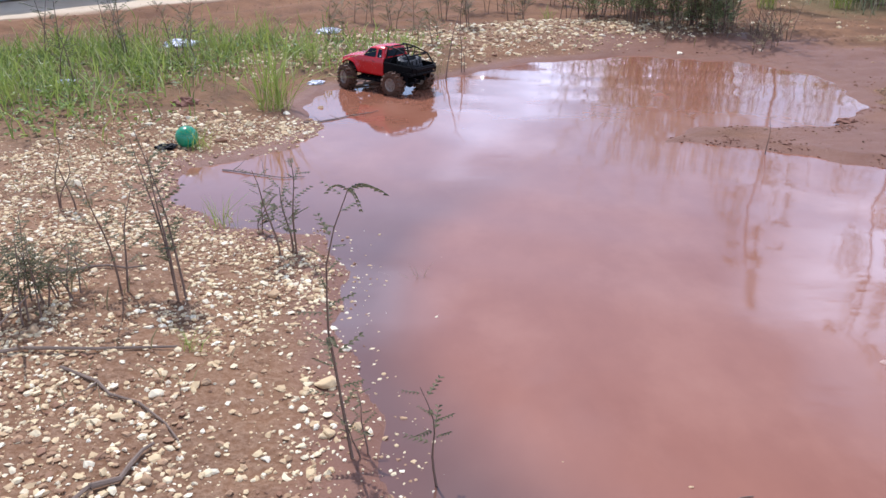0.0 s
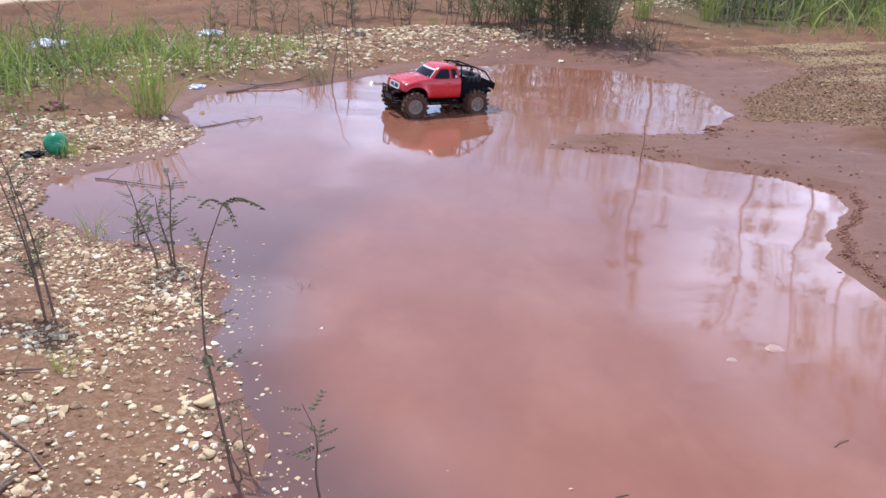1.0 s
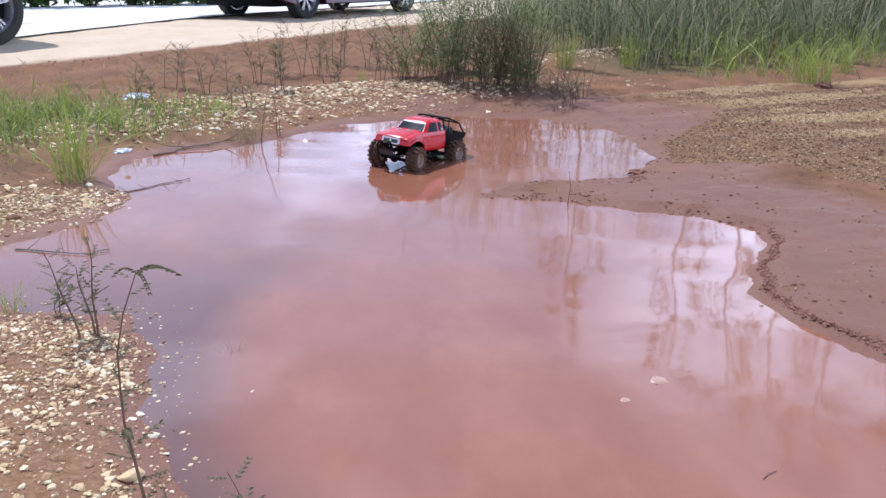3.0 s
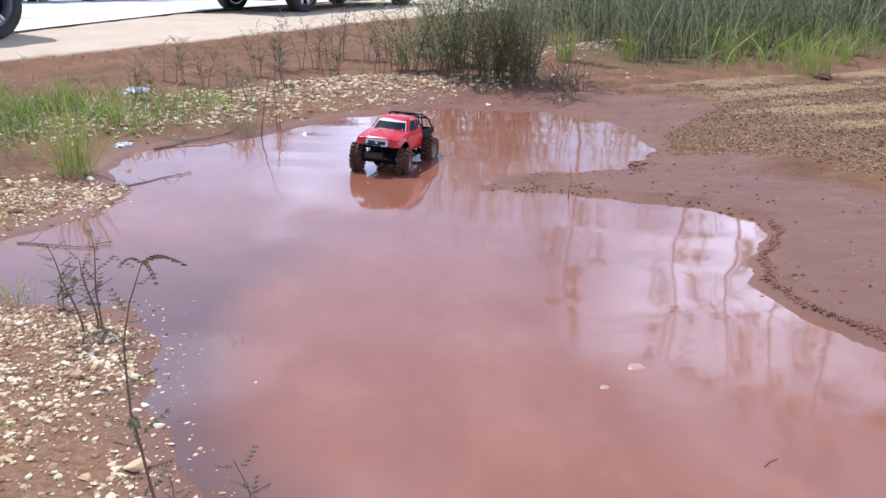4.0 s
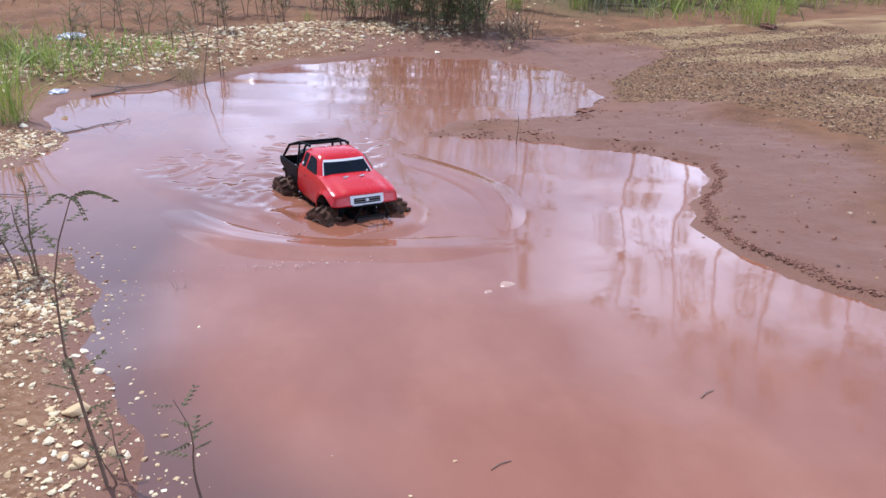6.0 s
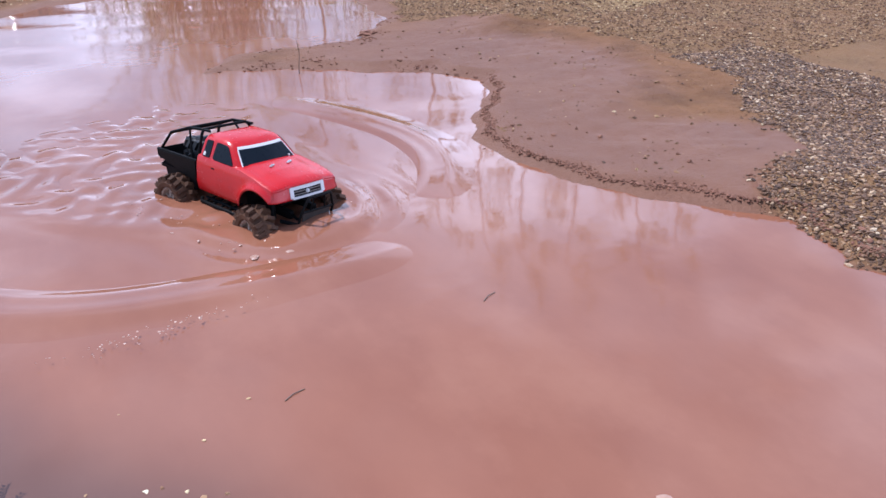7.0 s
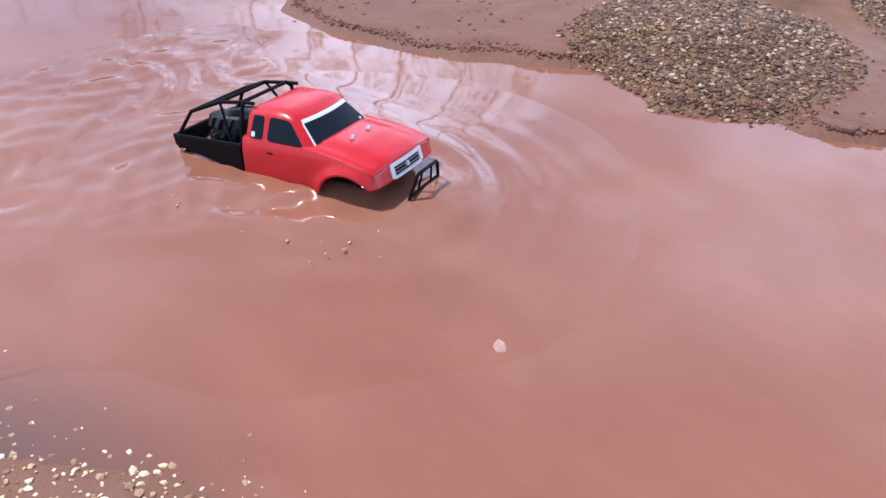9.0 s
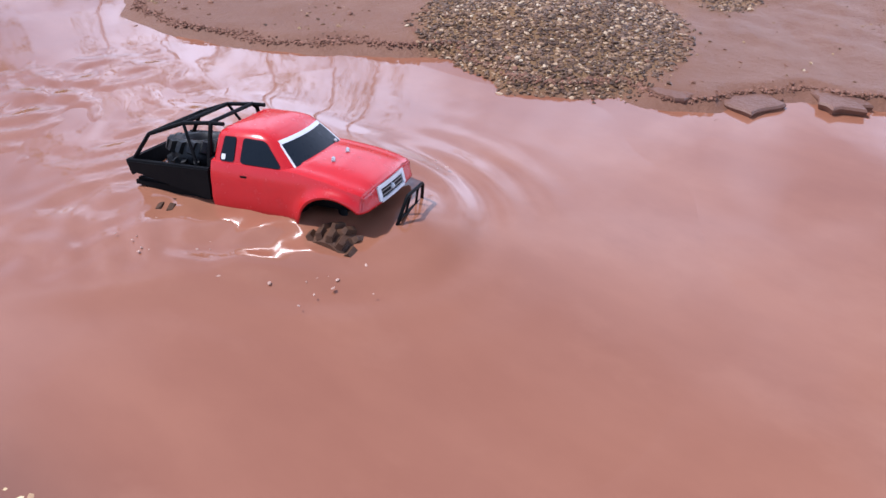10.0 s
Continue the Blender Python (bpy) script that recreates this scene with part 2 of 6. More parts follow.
M_WHITE = plain("white_trim", (0.72, 0.72, 0.70), (0.80, 0.80, 0.79), 20, 0.45, 0, 0.05)
M_CLIP = plain("steel_clip", (0.62, 0.62, 0.62), (0.72, 0.72, 0.72), 30, 0.3, 0.8)
# scuffed dark plate, its tones lowered further to carry shade under the nose
M_SKID = plain("scuffed_shaded_skid", (0.03, 0.028, 0.028), (0.08, 0.065, 0.055), 30, 0.5, 0.2)
M_SPARE = plain("black_rubber", (0.008, 0.008, 0.009), (0.022, 0.020, 0.018), 20, 0.5)
M_CHROME = plain("grey_skid", (0.35, 0.33, 0.31), (0.22, 0.17, 0.14), 30, 0.45, 0.4)
M_LAMP = plain("smoked_lamp", (0.10, 0.085, 0.08), (0.22, 0.18, 0.17), 60, 0.25, 0, 0.1)
M_MAROON = plain("maroon_paint", (0.055, 0.008, 0.018), (0.075, 0.012, 0.024), 1.5, 0.22, 0.1, 0.0)
M_ALLOY = plain("alloy", (0.62, 0.62, 0.63), (0.5, 0.5, 0.51), 6, 0.3, 0.8, 0.05)
M_TYRE = plain("road_tyre", (0.02, 0.02, 0.02), (0.05, 0.042, 0.036), 5, 0.8)
M_SILVER = plain("dusty_silver_paint", (0.32, 0.32, 0.33), (0.25, 0.235, 0.22), 1.2, 0.35, 0.3, 0.0)
M_GLASS = plain("car_glass", (0.01, 0.012, 0.013), (0.016, 0.018, 0.02), 2, 0.08, 0, 0)
M_BALL = plain("green_plastic", (0.015, 0.22, 0.10), (0.03, 0.30, 0.15), 18, 0.3, 0, 0.05)
M_LITTER = plain("white_film", (0.62, 0.62, 0.68), (0.75, 0.74, 0.78), 14, 0.4)
M_FOAM = plain("pale_foam", (0.40, 0.22, 0.155), (0.52, 0.34, 0.26), 60, 0.35)
M_CONCRETE = plain("pale_paving", (0.72, 0.70, 0.66), (0.82, 0.80, 0.77), 0.8, 0.85, 0, 0.2)


# ---- building helpers ----
RNG = np.random.default_rng(7)


def raw(name, verts, faces, material, parent=None, label="", smooth=False):
    """One mesh object from arrays of corners and faces."""
    me = bpy.data.meshes.new(name)
    me.from_pydata([tuple(v) for v in verts] if not isinstance(verts, np.ndarray) else verts.tolist(), [], faces if isinstance(faces, list) else faces.tolist())
    me.materials.append(material)
    if smooth:
        me.polygons.foreach_set("use_smooth", [True] * len(me.polygons))
    ob = new(name, me)
    ob.parent = parent
    return tagged(ob, label) if label else ob


def part(name, bm, material, parent=None, label="", smooth=True):
    me = bpy.data.meshes.new(name)
    bmesh.ops.recalc_face_normals(bm, faces=bm.faces)
    bm.to_mesh(me)
    bm.free()
    me.materials.append(material)
    if smooth:
        me.polygons.foreach_set("use_smooth", [True] * len(me.polygons))
        me.set_sharp_from_angle(angle=radians(38))
    ob = new(name, me)
    ob.parent = parent
    return tagged(ob, label) if label else ob


def empty(name, m):
    ob = new(name)
    ob.empty_display_size = 0.05
    ob.matrix_world = m
    return ob


def box(bm, x0, x1, y0, y1, z0, z1, bevel=0.0):
    made = bmesh.ops.create_cube(bm, size=1)["verts"]
    for v in made:
        v.co = Vector((x0 + (v.co.x + 0.5) * (x1 - x0), y0 + (v.co.y + 0.5) * (y1 - y0), z0 + (v.co.z + 0.5) * (z1 - z0)))
    if bevel:
        edges = list({e for v in made for e in v.link_edges})
        bmesh.ops.bevel(bm, geom=edges, offset=bevel, segments=2, affect="EDGES", profile=0.6)


def tube(bm, points, radii, sides=6):
    """A tapered tube along points, closed at both ends."""
    points = [Vector(p) for p in points]
    if isinstance(radii, (int, float)):
        radii = [radii] * len(points)
    rings = []
    for k, p in enumerate(points):
        along = (points[min(k + 1, len(points) - 1)] - points[max(k - 1, 0)]).normalized()
        u = along.orthogonal().normalized() if k == 0 else (u - along * u.dot(along)).normalized()
        w = along.cross(u)
        rings.append([bm.verts.new(p + radii[k] * (math.cos(a) * u + math.sin(a) * w)) for a in (2 * math.pi * s / sides for s in range(sides))])
    for a, b in zip(rings, rings[1:]):
        for s in range(sides):
            bm.faces.new((a[s], a[(s + 1) % sides], b[(s + 1) % sides], b[s]))
    bm.faces.new(rings[0])
    bm.faces.new(list(reversed(rings[-1])))


def lathe(bm, profile, steps=32, axis="x"):
    """Turn a closed profile of (along, radius) round the x axis."""
    rings = []
    for k in range(steps):
        a = 2 * math.pi * k / steps
        rings.append([bm.verts.new((u, r * math.cos(a), r * math.sin(a))) for u, r in profile])
    n = len(profile)
    for k in range(steps):
        p, q = rings[k], rings[(k + 1) % steps]
        for s in range(n):
            bm.faces.new((p[s], p[(s + 1) % n], q[(s + 1) % n], q[s]))


def slab(bm, corners, thick):
    """A flat plate with four corners, thickened against its normal."""
    c = [Vector(p) for p in corners]
    nrm = (c[1] - c[0]).cross(c[3] - c[0]).normalized()
    a = [bm.verts.new(p) for p in c]
    b = [bm.verts.new(p - nrm * thick) for p in c]
    bm.faces.new(a)
    bm.faces.new(list(reversed(b)))
    for k in range(len(c)):
        j = (k + 1) % len(c)
        bm.faces.new((a[j], a[k], b[k], b[j]))


# ---- lie of the land ----
SHORE = [(0.40, 0.45), (0.345, 0.62), (0.27, 0.74), (0.15, 0.82), (0.0, 0.91), (-0.10, 1.05), (-0.16, 1.3), (-0.25, 1.8), (-0.36, 2.1), (-0.62, 2.2), (-0.85, 2.5),
         (-0.95, 2.8), (-0.74, 2.9), (-0.55, 3.05), (-0.52, 3.3), (-0.62, 3.7), (-0.62, 4.15), (-0.1, 4.33), (0.27, 4.65), (0.6, 4.9), (1.2, 5.05),
         (1.75, 4.8), (2.0, 4.45), (2.0, 3.9), (1.92, 3.6), (1.65, 3.3), (1.1, 3.28), (0.82, 3.1), (1.14, 2.93), (1.63, 2.66), (1.74, 2.42),
         (1.50, 2.14), (1.36, 1.82), (1.35, 1.62), (1.45, 1.41), (1.63, 1.20), (1.71, 1.02), (1.60, 0.82), (1.79, 0.56), (1.86, 0.36), (2.04, 0.26),
         (2.08, 0.05), (2.3, -0.6), (1.4, -1.0), (0.7, -0.6)]


def shore_distance(x, y):
    """Metres to the waterline; over 0 on land, under 0 on the pond."""
    x, y = np.asarray(x, float), np.asarray(y, float)
    x = x + 0.025 * np.sin(9.1 * y + 2 * x) + 0.012 * np.sin(31 * y + 13 * x)
    y = y + 0.025 * np.sin(8.3 * x + 1.7) + 0.012 * np.sin(27 * x - 11 * y)
    best, inside = np.full(x.shape, 1e9), np.zeros(x.shape, bool)
    for (ax, ay), (bx, by) in zip(SHORE, SHORE[1:] + SHORE[:1]):
        dx, dy = bx - ax, by - ay
        t = np.clip(((x - ax) * dx + (y - ay) * dy) / (dx * dx + dy * dy), 0, 1)
        best = np.minimum(best, np.hypot(x - ax - t * dx, y - ay - t * dy))
        cross = (ay > y) != (by > y)
        if dy:
            inside ^= cross & (x < ax + (y - ay) / dy * dx)
    return np.where(inside, -best, best)


def smooth(lo, hi, v):
    t = np.clip((np.asarray(v, float) - lo) / (hi - lo), 0, 1)
    return t * t * (3 - 2 * t)


def blob(x, y, cx, cy, rx, ry, turn=0.0):
    c, s = math.cos(radians(turn)), math.sin(radians(turn))
    u, w = (x - cx) * c + (y - cy) * s, -(x - cx) * s + (y - cy) * c
    return np.exp(-((u / rx) ** 2 + (w / ry) ** 2))


def rough_noise(x, y):
    """Cheap uneven relief, about -1 to 1."""
    return (np.sin(3.1 * x + 1.3 * np.sin(2.3 * y)) * np.sin(2.7 * y + 1.1 * np.sin(3.7 * x)) * 0.5
            + np.sin(7.9 * x + 2.1 * np.sin(6.1 * y) + 1) * np.sin(8.7 * y + 1.7 * np.sin(5.3 * x)) * 0.3
            + np.sin(19.3 * x + 2.3 * np.sin(17 * y)) * np.sin(21.1 * y + 2 * np.sin(15 * x) + 2) * 0.2)


def verge(x, y):
    """Metres past the near edge of the sandy roadside."""
    return -(x + 2.18) * 0.63 + (y - 7.8) * 0.776


def land(x, y):
    x, y = np.asarray(x, float), np.asarray(y, float)
    d = shore_distance(x, y)
    east = smooth(1.0, 1.5, x) * smooth(3.4, 2.9, y)
    rise_w = 0.012 * smooth(0, 0.05, d) + 0.035 * smooth(0.05, 0.7, d)
    rise_e = 0.012 * smooth(0, 0.05, d) + 0.012 * smooth(0.05, 0.075, d) - 0.004 * smooth(0.08, 0.16, d)
    z = np.where(d > 0, rise_w * (1 - east) + rise_e * east, -0.07 * smooth(0, -0.3, d) - 0.004)
    # the heap of gravel by the water and the flat gravel behind it
    z = z + 0.055 * blob(x, y, 2.0, 0.95, 0.34, 0.36) * smooth(0.0, 0.25, d)
    z = z + 0.03 * blob(x, y, 2.75, 2.9, 0.7, 1.2, -20) * smooth(0.0, 0.3, d)
    z = z + 0.03 * blob(x, y, 0.2, 3.3, 0.24, 0.05, -50) * smooth(0, -0.05, d)
    # pale stony hump beyond the pond, clods along the wheel ruts, rise to the road
    z = z + 0.05 * blob(x, y, 0.8, 5.95, 0.75, 0.35, 10) + 0.07 * blob(x, y, 3.5, 7.75, 0.5, 0.3)
    v = verge(x, y)
    z = z + 0.05 * blob(v, 0 * v, -0.35, 0, 0.22, 1) * (0.6 + 0.5 * rough_noise(2 * x, 2 * y)) * smooth(-7, 0, y)
    z = z + 0.17 * smooth(6.0, 13.0, y + 0.1 * np.abs(x))
    ruts = smooth(-2.4, -1.8, v) * smooth(-0.1, -0.5, v) * smooth(5.6, 6.4, y + 0.4 * rough_noise(x, y))
    z = z + ruts * (0.014 * np.sin(13 * v + 1.2 * rough_noise(0.6 * x, 0.6 * y)) + 0.01 * rough_noise(4 * x, 4 * y))
    tracks = smooth(0.35, 0.6, d) * smooth(1.6, 2.2, x) * smooth(6.4, 5.6, y) * smooth(2.4, 3.2, y)
    z = z + tracks * 0.012 * np.sin(15 * (y - 0.22 * x) + 1.5 * rough_noise(0.7 * x, 0.7 * y))
    z = z + 0.012 * np.exp(-((d - 0.045) / 0.014) ** 2) * smooth(1.3, 1.42, x) * smooth(2.5, 2.3, y) * (0.6 + 0.4 * np.sin(23 * (x + y)))
    flat = np.where(d > 0, smooth(0.02, 0.5, d), 0.25)
    return z + 0.012 * rough_noise(1.3 * x, 1.3 * y) * flat + 0.006 * rough_noise(5 * x + 1, 5 * y) * flat


def height(x, y):
    return float(land(np.array([x]), np.array([y]))[0])


def spaced(parts):
    out = []
    for lo, hi, step in parts:
        out += list(np.arange(lo, hi - 1e-6, step))
    return np.array(out + [parts[-1][1]])


def covers(x, y):
    """How much pale stone, growth, sand, wet mud and brown gravel covers each spot."""
    d, n = shore_distance(x, y), rough_noise(1.7 * x + 3, 1.7 * y)
    west = smooth(0.6, 0.0, x - 0.1 * y)
    pale = west * smooth(3.6, 2.9, y + 0.3 * n) * smooth(0.0, 0.12, d + 0.05 * n)
    pale = np.maximum(pale, blob(x, y, 0.55, 5.75, 1.25, 0.42, 14) * 1.3 * smooth(-0.1, 0.3, d))
    pale = np.maximum(pale, 1.2 * blob(x, y, 3.5, 7.75, 0.7, 0.35))
    pale = np.maximum(pale, 0.8 * blob(x, y, -0.85, 3.3, 0.5, 0.35))
    grassy = np.maximum(blob(x, y, -2.3, 4.6, 1.0, 1.2, -15) * 1.5, 0.8 * blob(x, y, -0.9, 5.0, 0.7, 0.6))
    grassy = np.maximum(grassy, smooth(6.2, 7.2, y + 0.5 * n - 0.25 * (x - 5)) * smooth(2.6, 3.4, x))
    sand = smooth(-0.05, 0.25, verge(x, y) + 0.12 * n) * smooth(3, 6, y)
    wet = np.where(d < 0, 1, smooth(0.2, 0.03, d + 0.04 * n))
    wet = np.maximum(wet, smooth(0.75, 0.45, d + 0.08 * n) * smooth(1.0, 1.4, x) * smooth(4, 3, y))
    wet = np.maximum(wet, smooth(1.0, 0.6, d + 0.25 * n) * smooth(0.6, 1.2, x) * smooth(3.5, 4.2, y))
    wet = np.maximum(wet, smooth(0.9, 0.5, np.hypot(x - 2.5, y - 0.1) + 0.1 * n))
    gr = gravel_cover(x, y)
    wet = wet * (1 - gr)
    return np.clip(np.stack([pale, grassy, sand], 1), 0, 1), np.clip(np.stack([wet, gr, straw_cover(x, y)], 1), 0, 1)


def straw_cover(x, y):
    """Pale dry bands over the gravel flat, drawn out along the old wheel tracks."""
    v = y - 0.16 * x
    band = smooth(0.05, 0.45, np.sin(10.5 * v + 2.6 * rough_noise(0.7 * x, 1.3 * y)) + 1.3 * rough_noise(1.3 * x, 3.5 * y) - 0.15)
    return band * smooth(2.5, 3.2, x + 0.25 * rough_noise(2 * x, 2 * y)) * smooth(2.5, 3.4, y) * smooth(5.6, 5.0, v + 0.2)


def gravel_cover(x, y):
    d, n = shore_distance(x, y), rough_noise(1.9 * x, 1.9 * y + 5)
    edge = np.interp(y, [1.1, 1.45, 1.8, 2.4, 3.0, 3.45, 3.9, 4.6], [1.92, 2.1, 2.35, 2.52, 2.45, 1.95, 2.1, 2.9])
    g = smooth(-0.1, 0.12, x - edge + 0.08 * n) * smooth(1.0, 1.2, y) * smooth(5.6, 4.9, y - 0.1 * x + 0.3 * n) * smooth(6.5, 5.0, x)
    g = g * (0.62 + 0.5 * smooth(-0.5, 0.2, rough_noise(1.1 * x, 3 * (y - 0.22 * x))))
    g = np.maximum(g, 1.6 * blob(x, y, 2.0, 0.9, 0.36, 0.34))
    g = np.maximum(g, 1.0 * blob(x, y, 2.75, 0.75, 0.45, 0.16, 25))
    return smooth(0.42, 0.72, g + 0.12 * n) * smooth(-0.02, 0.03, d)


def make_ground():
    xs = spaced([(-600, -60, 60), (-60, -12, 4), (-12, -4, 0.5), (-4, -1.4, 0.06), (-1.4, 2.7, 0.016), (2.7, 5, 0.05), (5, 12, 0.4), (12, 60, 4), (60, 600, 60)])
    ys = spaced([(-600, -60, 60), (-60, -4, 4), (-4, -0.6, 0.2), (-0.6, 3.6, 0.016), (3.6, 7, 0.035), (7, 16, 0.15), (16, 60, 2), (60, 900, 60)])
    gx, gy = np.meshgrid(xs, ys)
    x, y = gx.ravel(), gy.ravel()
    z = land(x, y)
    n, k = len(xs), len(ys)
    a = (np.arange(k - 1)[:, None] * n + np.arange(n - 1)[None, :]).ravel()
    faces = np.stack([a, a + 1, a + n + 1, a + n], 1)
    ob = raw("ground", np.stack([x, y, z], 1), faces, M_GROUND, None, "", True)
    one, two = covers(x, y)
    for key, v in (("cover", one), ("cover_two", two)):
        at = ob.data.attributes.new(key, "FLOAT_COLOR", "POINT")
        at.data.foreach_set("color", np.concatenate([v, np.ones((len(v), 1))], 1).astype(np.float32).ravel())
    tagged(ob, "red earth ground with wet mud and pale stony patches", "ground", "", "structure")


def ripple(x, y):
    """Small standing swell of the pond."""
    return 0.0010 * np.sin(11 * x + 5 * y + 1.5 * np.sin(3 * y)) * np.sin(4 * x - 9 * y)


def make_water():
    xs, ys = spaced([(-1.25, 2.6, 0.02)]), spaced([(-1.2, 5.3, 0.02)])
    gx, gy = np.meshgrid(xs, ys)
    x, y = gx.ravel(), gy.ravel()
    d = shore_distance(x, y)
    n, k = len(xs), len(ys)
    keep = d < 0.12
    a = (np.arange(k - 1)[:, None] * n + np.arange(n - 1)[None, :]).ravel()
    faces = np.stack([a, a + 1, a + n + 1, a + n], 1)
    faces = faces[keep[faces].all(1)]
    used = np.unique(faces)
    remap = np.full(len(x), -1)
    remap[used] = np.arange(len(used))
    x, y, d = x[used], y[used], d[used]
    ob = raw("pond_water", np.stack([x, y, ripple(x, y)], 1), remap[faces], M_WATER, None, "", True)
    tagged(ob, "opaque red-brown muddy pond water reflecting the sky", "water", "", "structure")


# ---- loose stone, blades and plants ----
PHI = (1 + 5 ** 0.5) / 2
ICO = np.array([(-1, PHI, 0), (1, PHI, 0), (-1, -PHI, 0), (1, -PHI, 0), (0, -1, PHI), (0, 1, PHI), (0, -1, -PHI), (0, 1, -PHI), (PHI, 0, -1), (PHI, 0, 1), (-PHI, 0, -1), (-PHI, 0, 1)]) / 1.902
ICO_FACES = np.array([(0, 11, 5), (0, 5, 1), (0, 1, 7), (0, 7, 10), (0, 10, 11), (1, 5, 9), (5, 11, 4), (11, 10, 2), (10, 7, 6), (7, 1, 8), (3, 9, 4), (3, 4, 2), (3, 2, 6), (3, 6, 8), (3, 8, 9), (4, 9, 5), (2, 4, 11), (6, 2, 10), (8, 6, 7), (9, 8, 1)])


OCT = np.array([(1, 0, 0), (-1, 0, 0), (0, 1, 0), (0, -1, 0), (0, 0, 1), (0, 0, -1)], float)
OCT_FACES = np.array([(0, 2, 4), (2, 1, 4), (1, 3, 4), (3, 0, 4), (2, 0, 5), (1, 2, 5), (3, 1, 5), (0, 3, 5)])


def stones_arrays(p, size, flat=0.55, coarse=False):
    """Corners and faces of many broken stones at places p."""
    n = len(p)
    solid, sides = (OCT, OCT_FACES) if coarse else (ICO, ICO_FACES)
    shape = solid[None] * (1 + 0.25 * RNG.standard_normal((n, len(solid), 1))) * (1 + 0.3 * RNG.uniform(-1, 1, (n, 1, 3)))
    shape[:, :, 2] *= flat
    a, b = RNG.uniform(0, 2 * np.pi, n), RNG.normal(0, 0.3, n)
    ca, sa, cb, sb, zero = np.cos(a), np.sin(a), np.cos(b), np.sin(b), np.zeros(n)
    turn = np.stack([ca, -sa * cb, sa * sb, sa, ca * cb, -ca * sb, zero, sb, cb], 1).reshape(n, 3, 3)
    v = np.einsum("nij,nkj->nki", turn, shape) * size[:, None, None] + p[:, None, :]
    f = sides[None] + (np.arange(n) * len(solid))[:, None, None]
    return v.reshape(-1, 3), f.reshape(-1, 3)


def sprinkle(weight, box_, count):
    """Places on the land, thicker where weight(x, y) is high."""
    x0, x1, y0, y1 = box_
    x, y = RNG.uniform(x0, x1, count), RNG.uniform(y0, y1, count)
    ok = RNG.uniform(0, 1, count) < weight(x, y)
    x, y = x[ok], y[ok]
    return np.stack([x, y, land(x, y)], 1)


def stone_field(name, weight, box_, count, lo, hi, skew, material, label, flat=0.55, sink=0.15, least=-1.0, coarse=False):
    p = sprinkle(weight, box_, count)
    p[:, 2] = np.maximum(p[:, 2], least)
    s = lo + (hi - lo) * RNG.uniform(0, 1, len(p)) ** skew
    p[:, 2] += s * (0.3 - sink)
    v, f = stones_arrays(p, s, flat, coarse)
    return tagged(raw(name, v, f, material), label, "gravel", "", "stuff")


def blades_arrays(p, tall, wide, lean, bend=0.5):
    """Corners and faces of narrow bending blades that grow at p."""
    n = len(p)
    a, w = RNG.uniform(0, 2 * np.pi, n), RNG.uniform(0, 2 * np.pi, n)
    out = np.stack([np.cos(a), np.sin(a), 0 * a], 1)
    side = np.stack([np.cos(w), np.sin(w), 0 * w], 1)
    up = np.array([0, 0, 1.0])
    reach = (lean * RNG.uniform(0.2, 1, n))[:, None]
    rows = []
    for t, width in ((0, 0.7), (0.4, 1.0), (0.75, 0.7), (1.0, 0.0)):
        c = p + up * (tall * (t - 0.25 * bend * t * t * reach[:, 0]))[:, None] + out * reach * (tall * (t ** 2 * (0.5 + bend)))[:, None]
        rows.append((c - side * (wide * width)[:, None], c + side * (wide * width)[:, None]) if width else (c,))
    v = np.stack([r for row in rows for r in row], 1)
    base = (np.arange(n) * 7)[:, None]
    quads = np.concatenate([base + np.array([0, 1, 3, 2]), base + np.array([2, 3, 5, 4])], 0).tolist()
    tris = (base + np.array([4, 5, 6])).tolist()
    return v.reshape(-1, 3), quads + tris


def blade_field(name, weight, box_, count, lo, hi, wide, lean, material, label, category="grass"):
    p = sprinkle(weight, box_, count)
    tall = RNG.uniform(lo, hi, len(p)) * (0.6 + 0.4 * RNG.uniform(0, 1, len(p)))
    v, f = blades_arrays(p, tall, wide * RNG.uniform(0.6, 1.3, len(p)), lean)
    return tagged(raw(name, v, f, material), label, category, "", "stuff")


BLADES = {}


def blade_mesh(material, k):
    """One of eight bent blades, a metre tall, shared by all tufts of a kind."""
    key = (material.name, k % 8)
    if key not in BLADES:
        v, f = blades_arrays(np.zeros((1, 3)), np.ones(1), np.full(1, 0.0085), 0.3 + 0.16 * (k % 8))
        ob = raw("blade", v, f, material)
        BLADES[key] = ob.data
        bpy.data.objects.remove(ob)
    return BLADES[key]


def tuft(name, x, y, count, tall, spread, material, label, dry=0.2):
    """A clump of grass: living blades and dry ones at its foot."""
    ob = empty(name, pose(x, y, height(x, y) - 0.005))
    for k in range(count + max(8, int(count * dry))):
        old = k >= count
        r, a = spread * RNG.uniform(0, 1) ** 0.7 * (1.3 if old else 1), RNG.uniform(0, 2 * np.pi)
        blade = new("dry_blade" if old else "blade", blade_mesh(M_DRY if old else material, k))
        h = tall * (RNG.uniform(0.2, 0.6) if old else RNG.uniform(0.45, 1.0))
        wide = 0.9 * (0.0026 + 0.002 * tall) / 0.012
        blade.parent = ob
        blade.matrix_basis = pose(r * math.cos(a), r * math.sin(a), 0, RNG.normal(0, 22 if old else 7), RNG.normal(0, 22 if old else 7), math.degrees(RNG.uniform(0, 6.28))) @ Matrix.Diagonal((h, h, h, 1)) @ Matrix.Diagonal((1, max(1.0, wide / h * 0.6), 1, 1))
    return tagged(ob, label, "grass tuft")


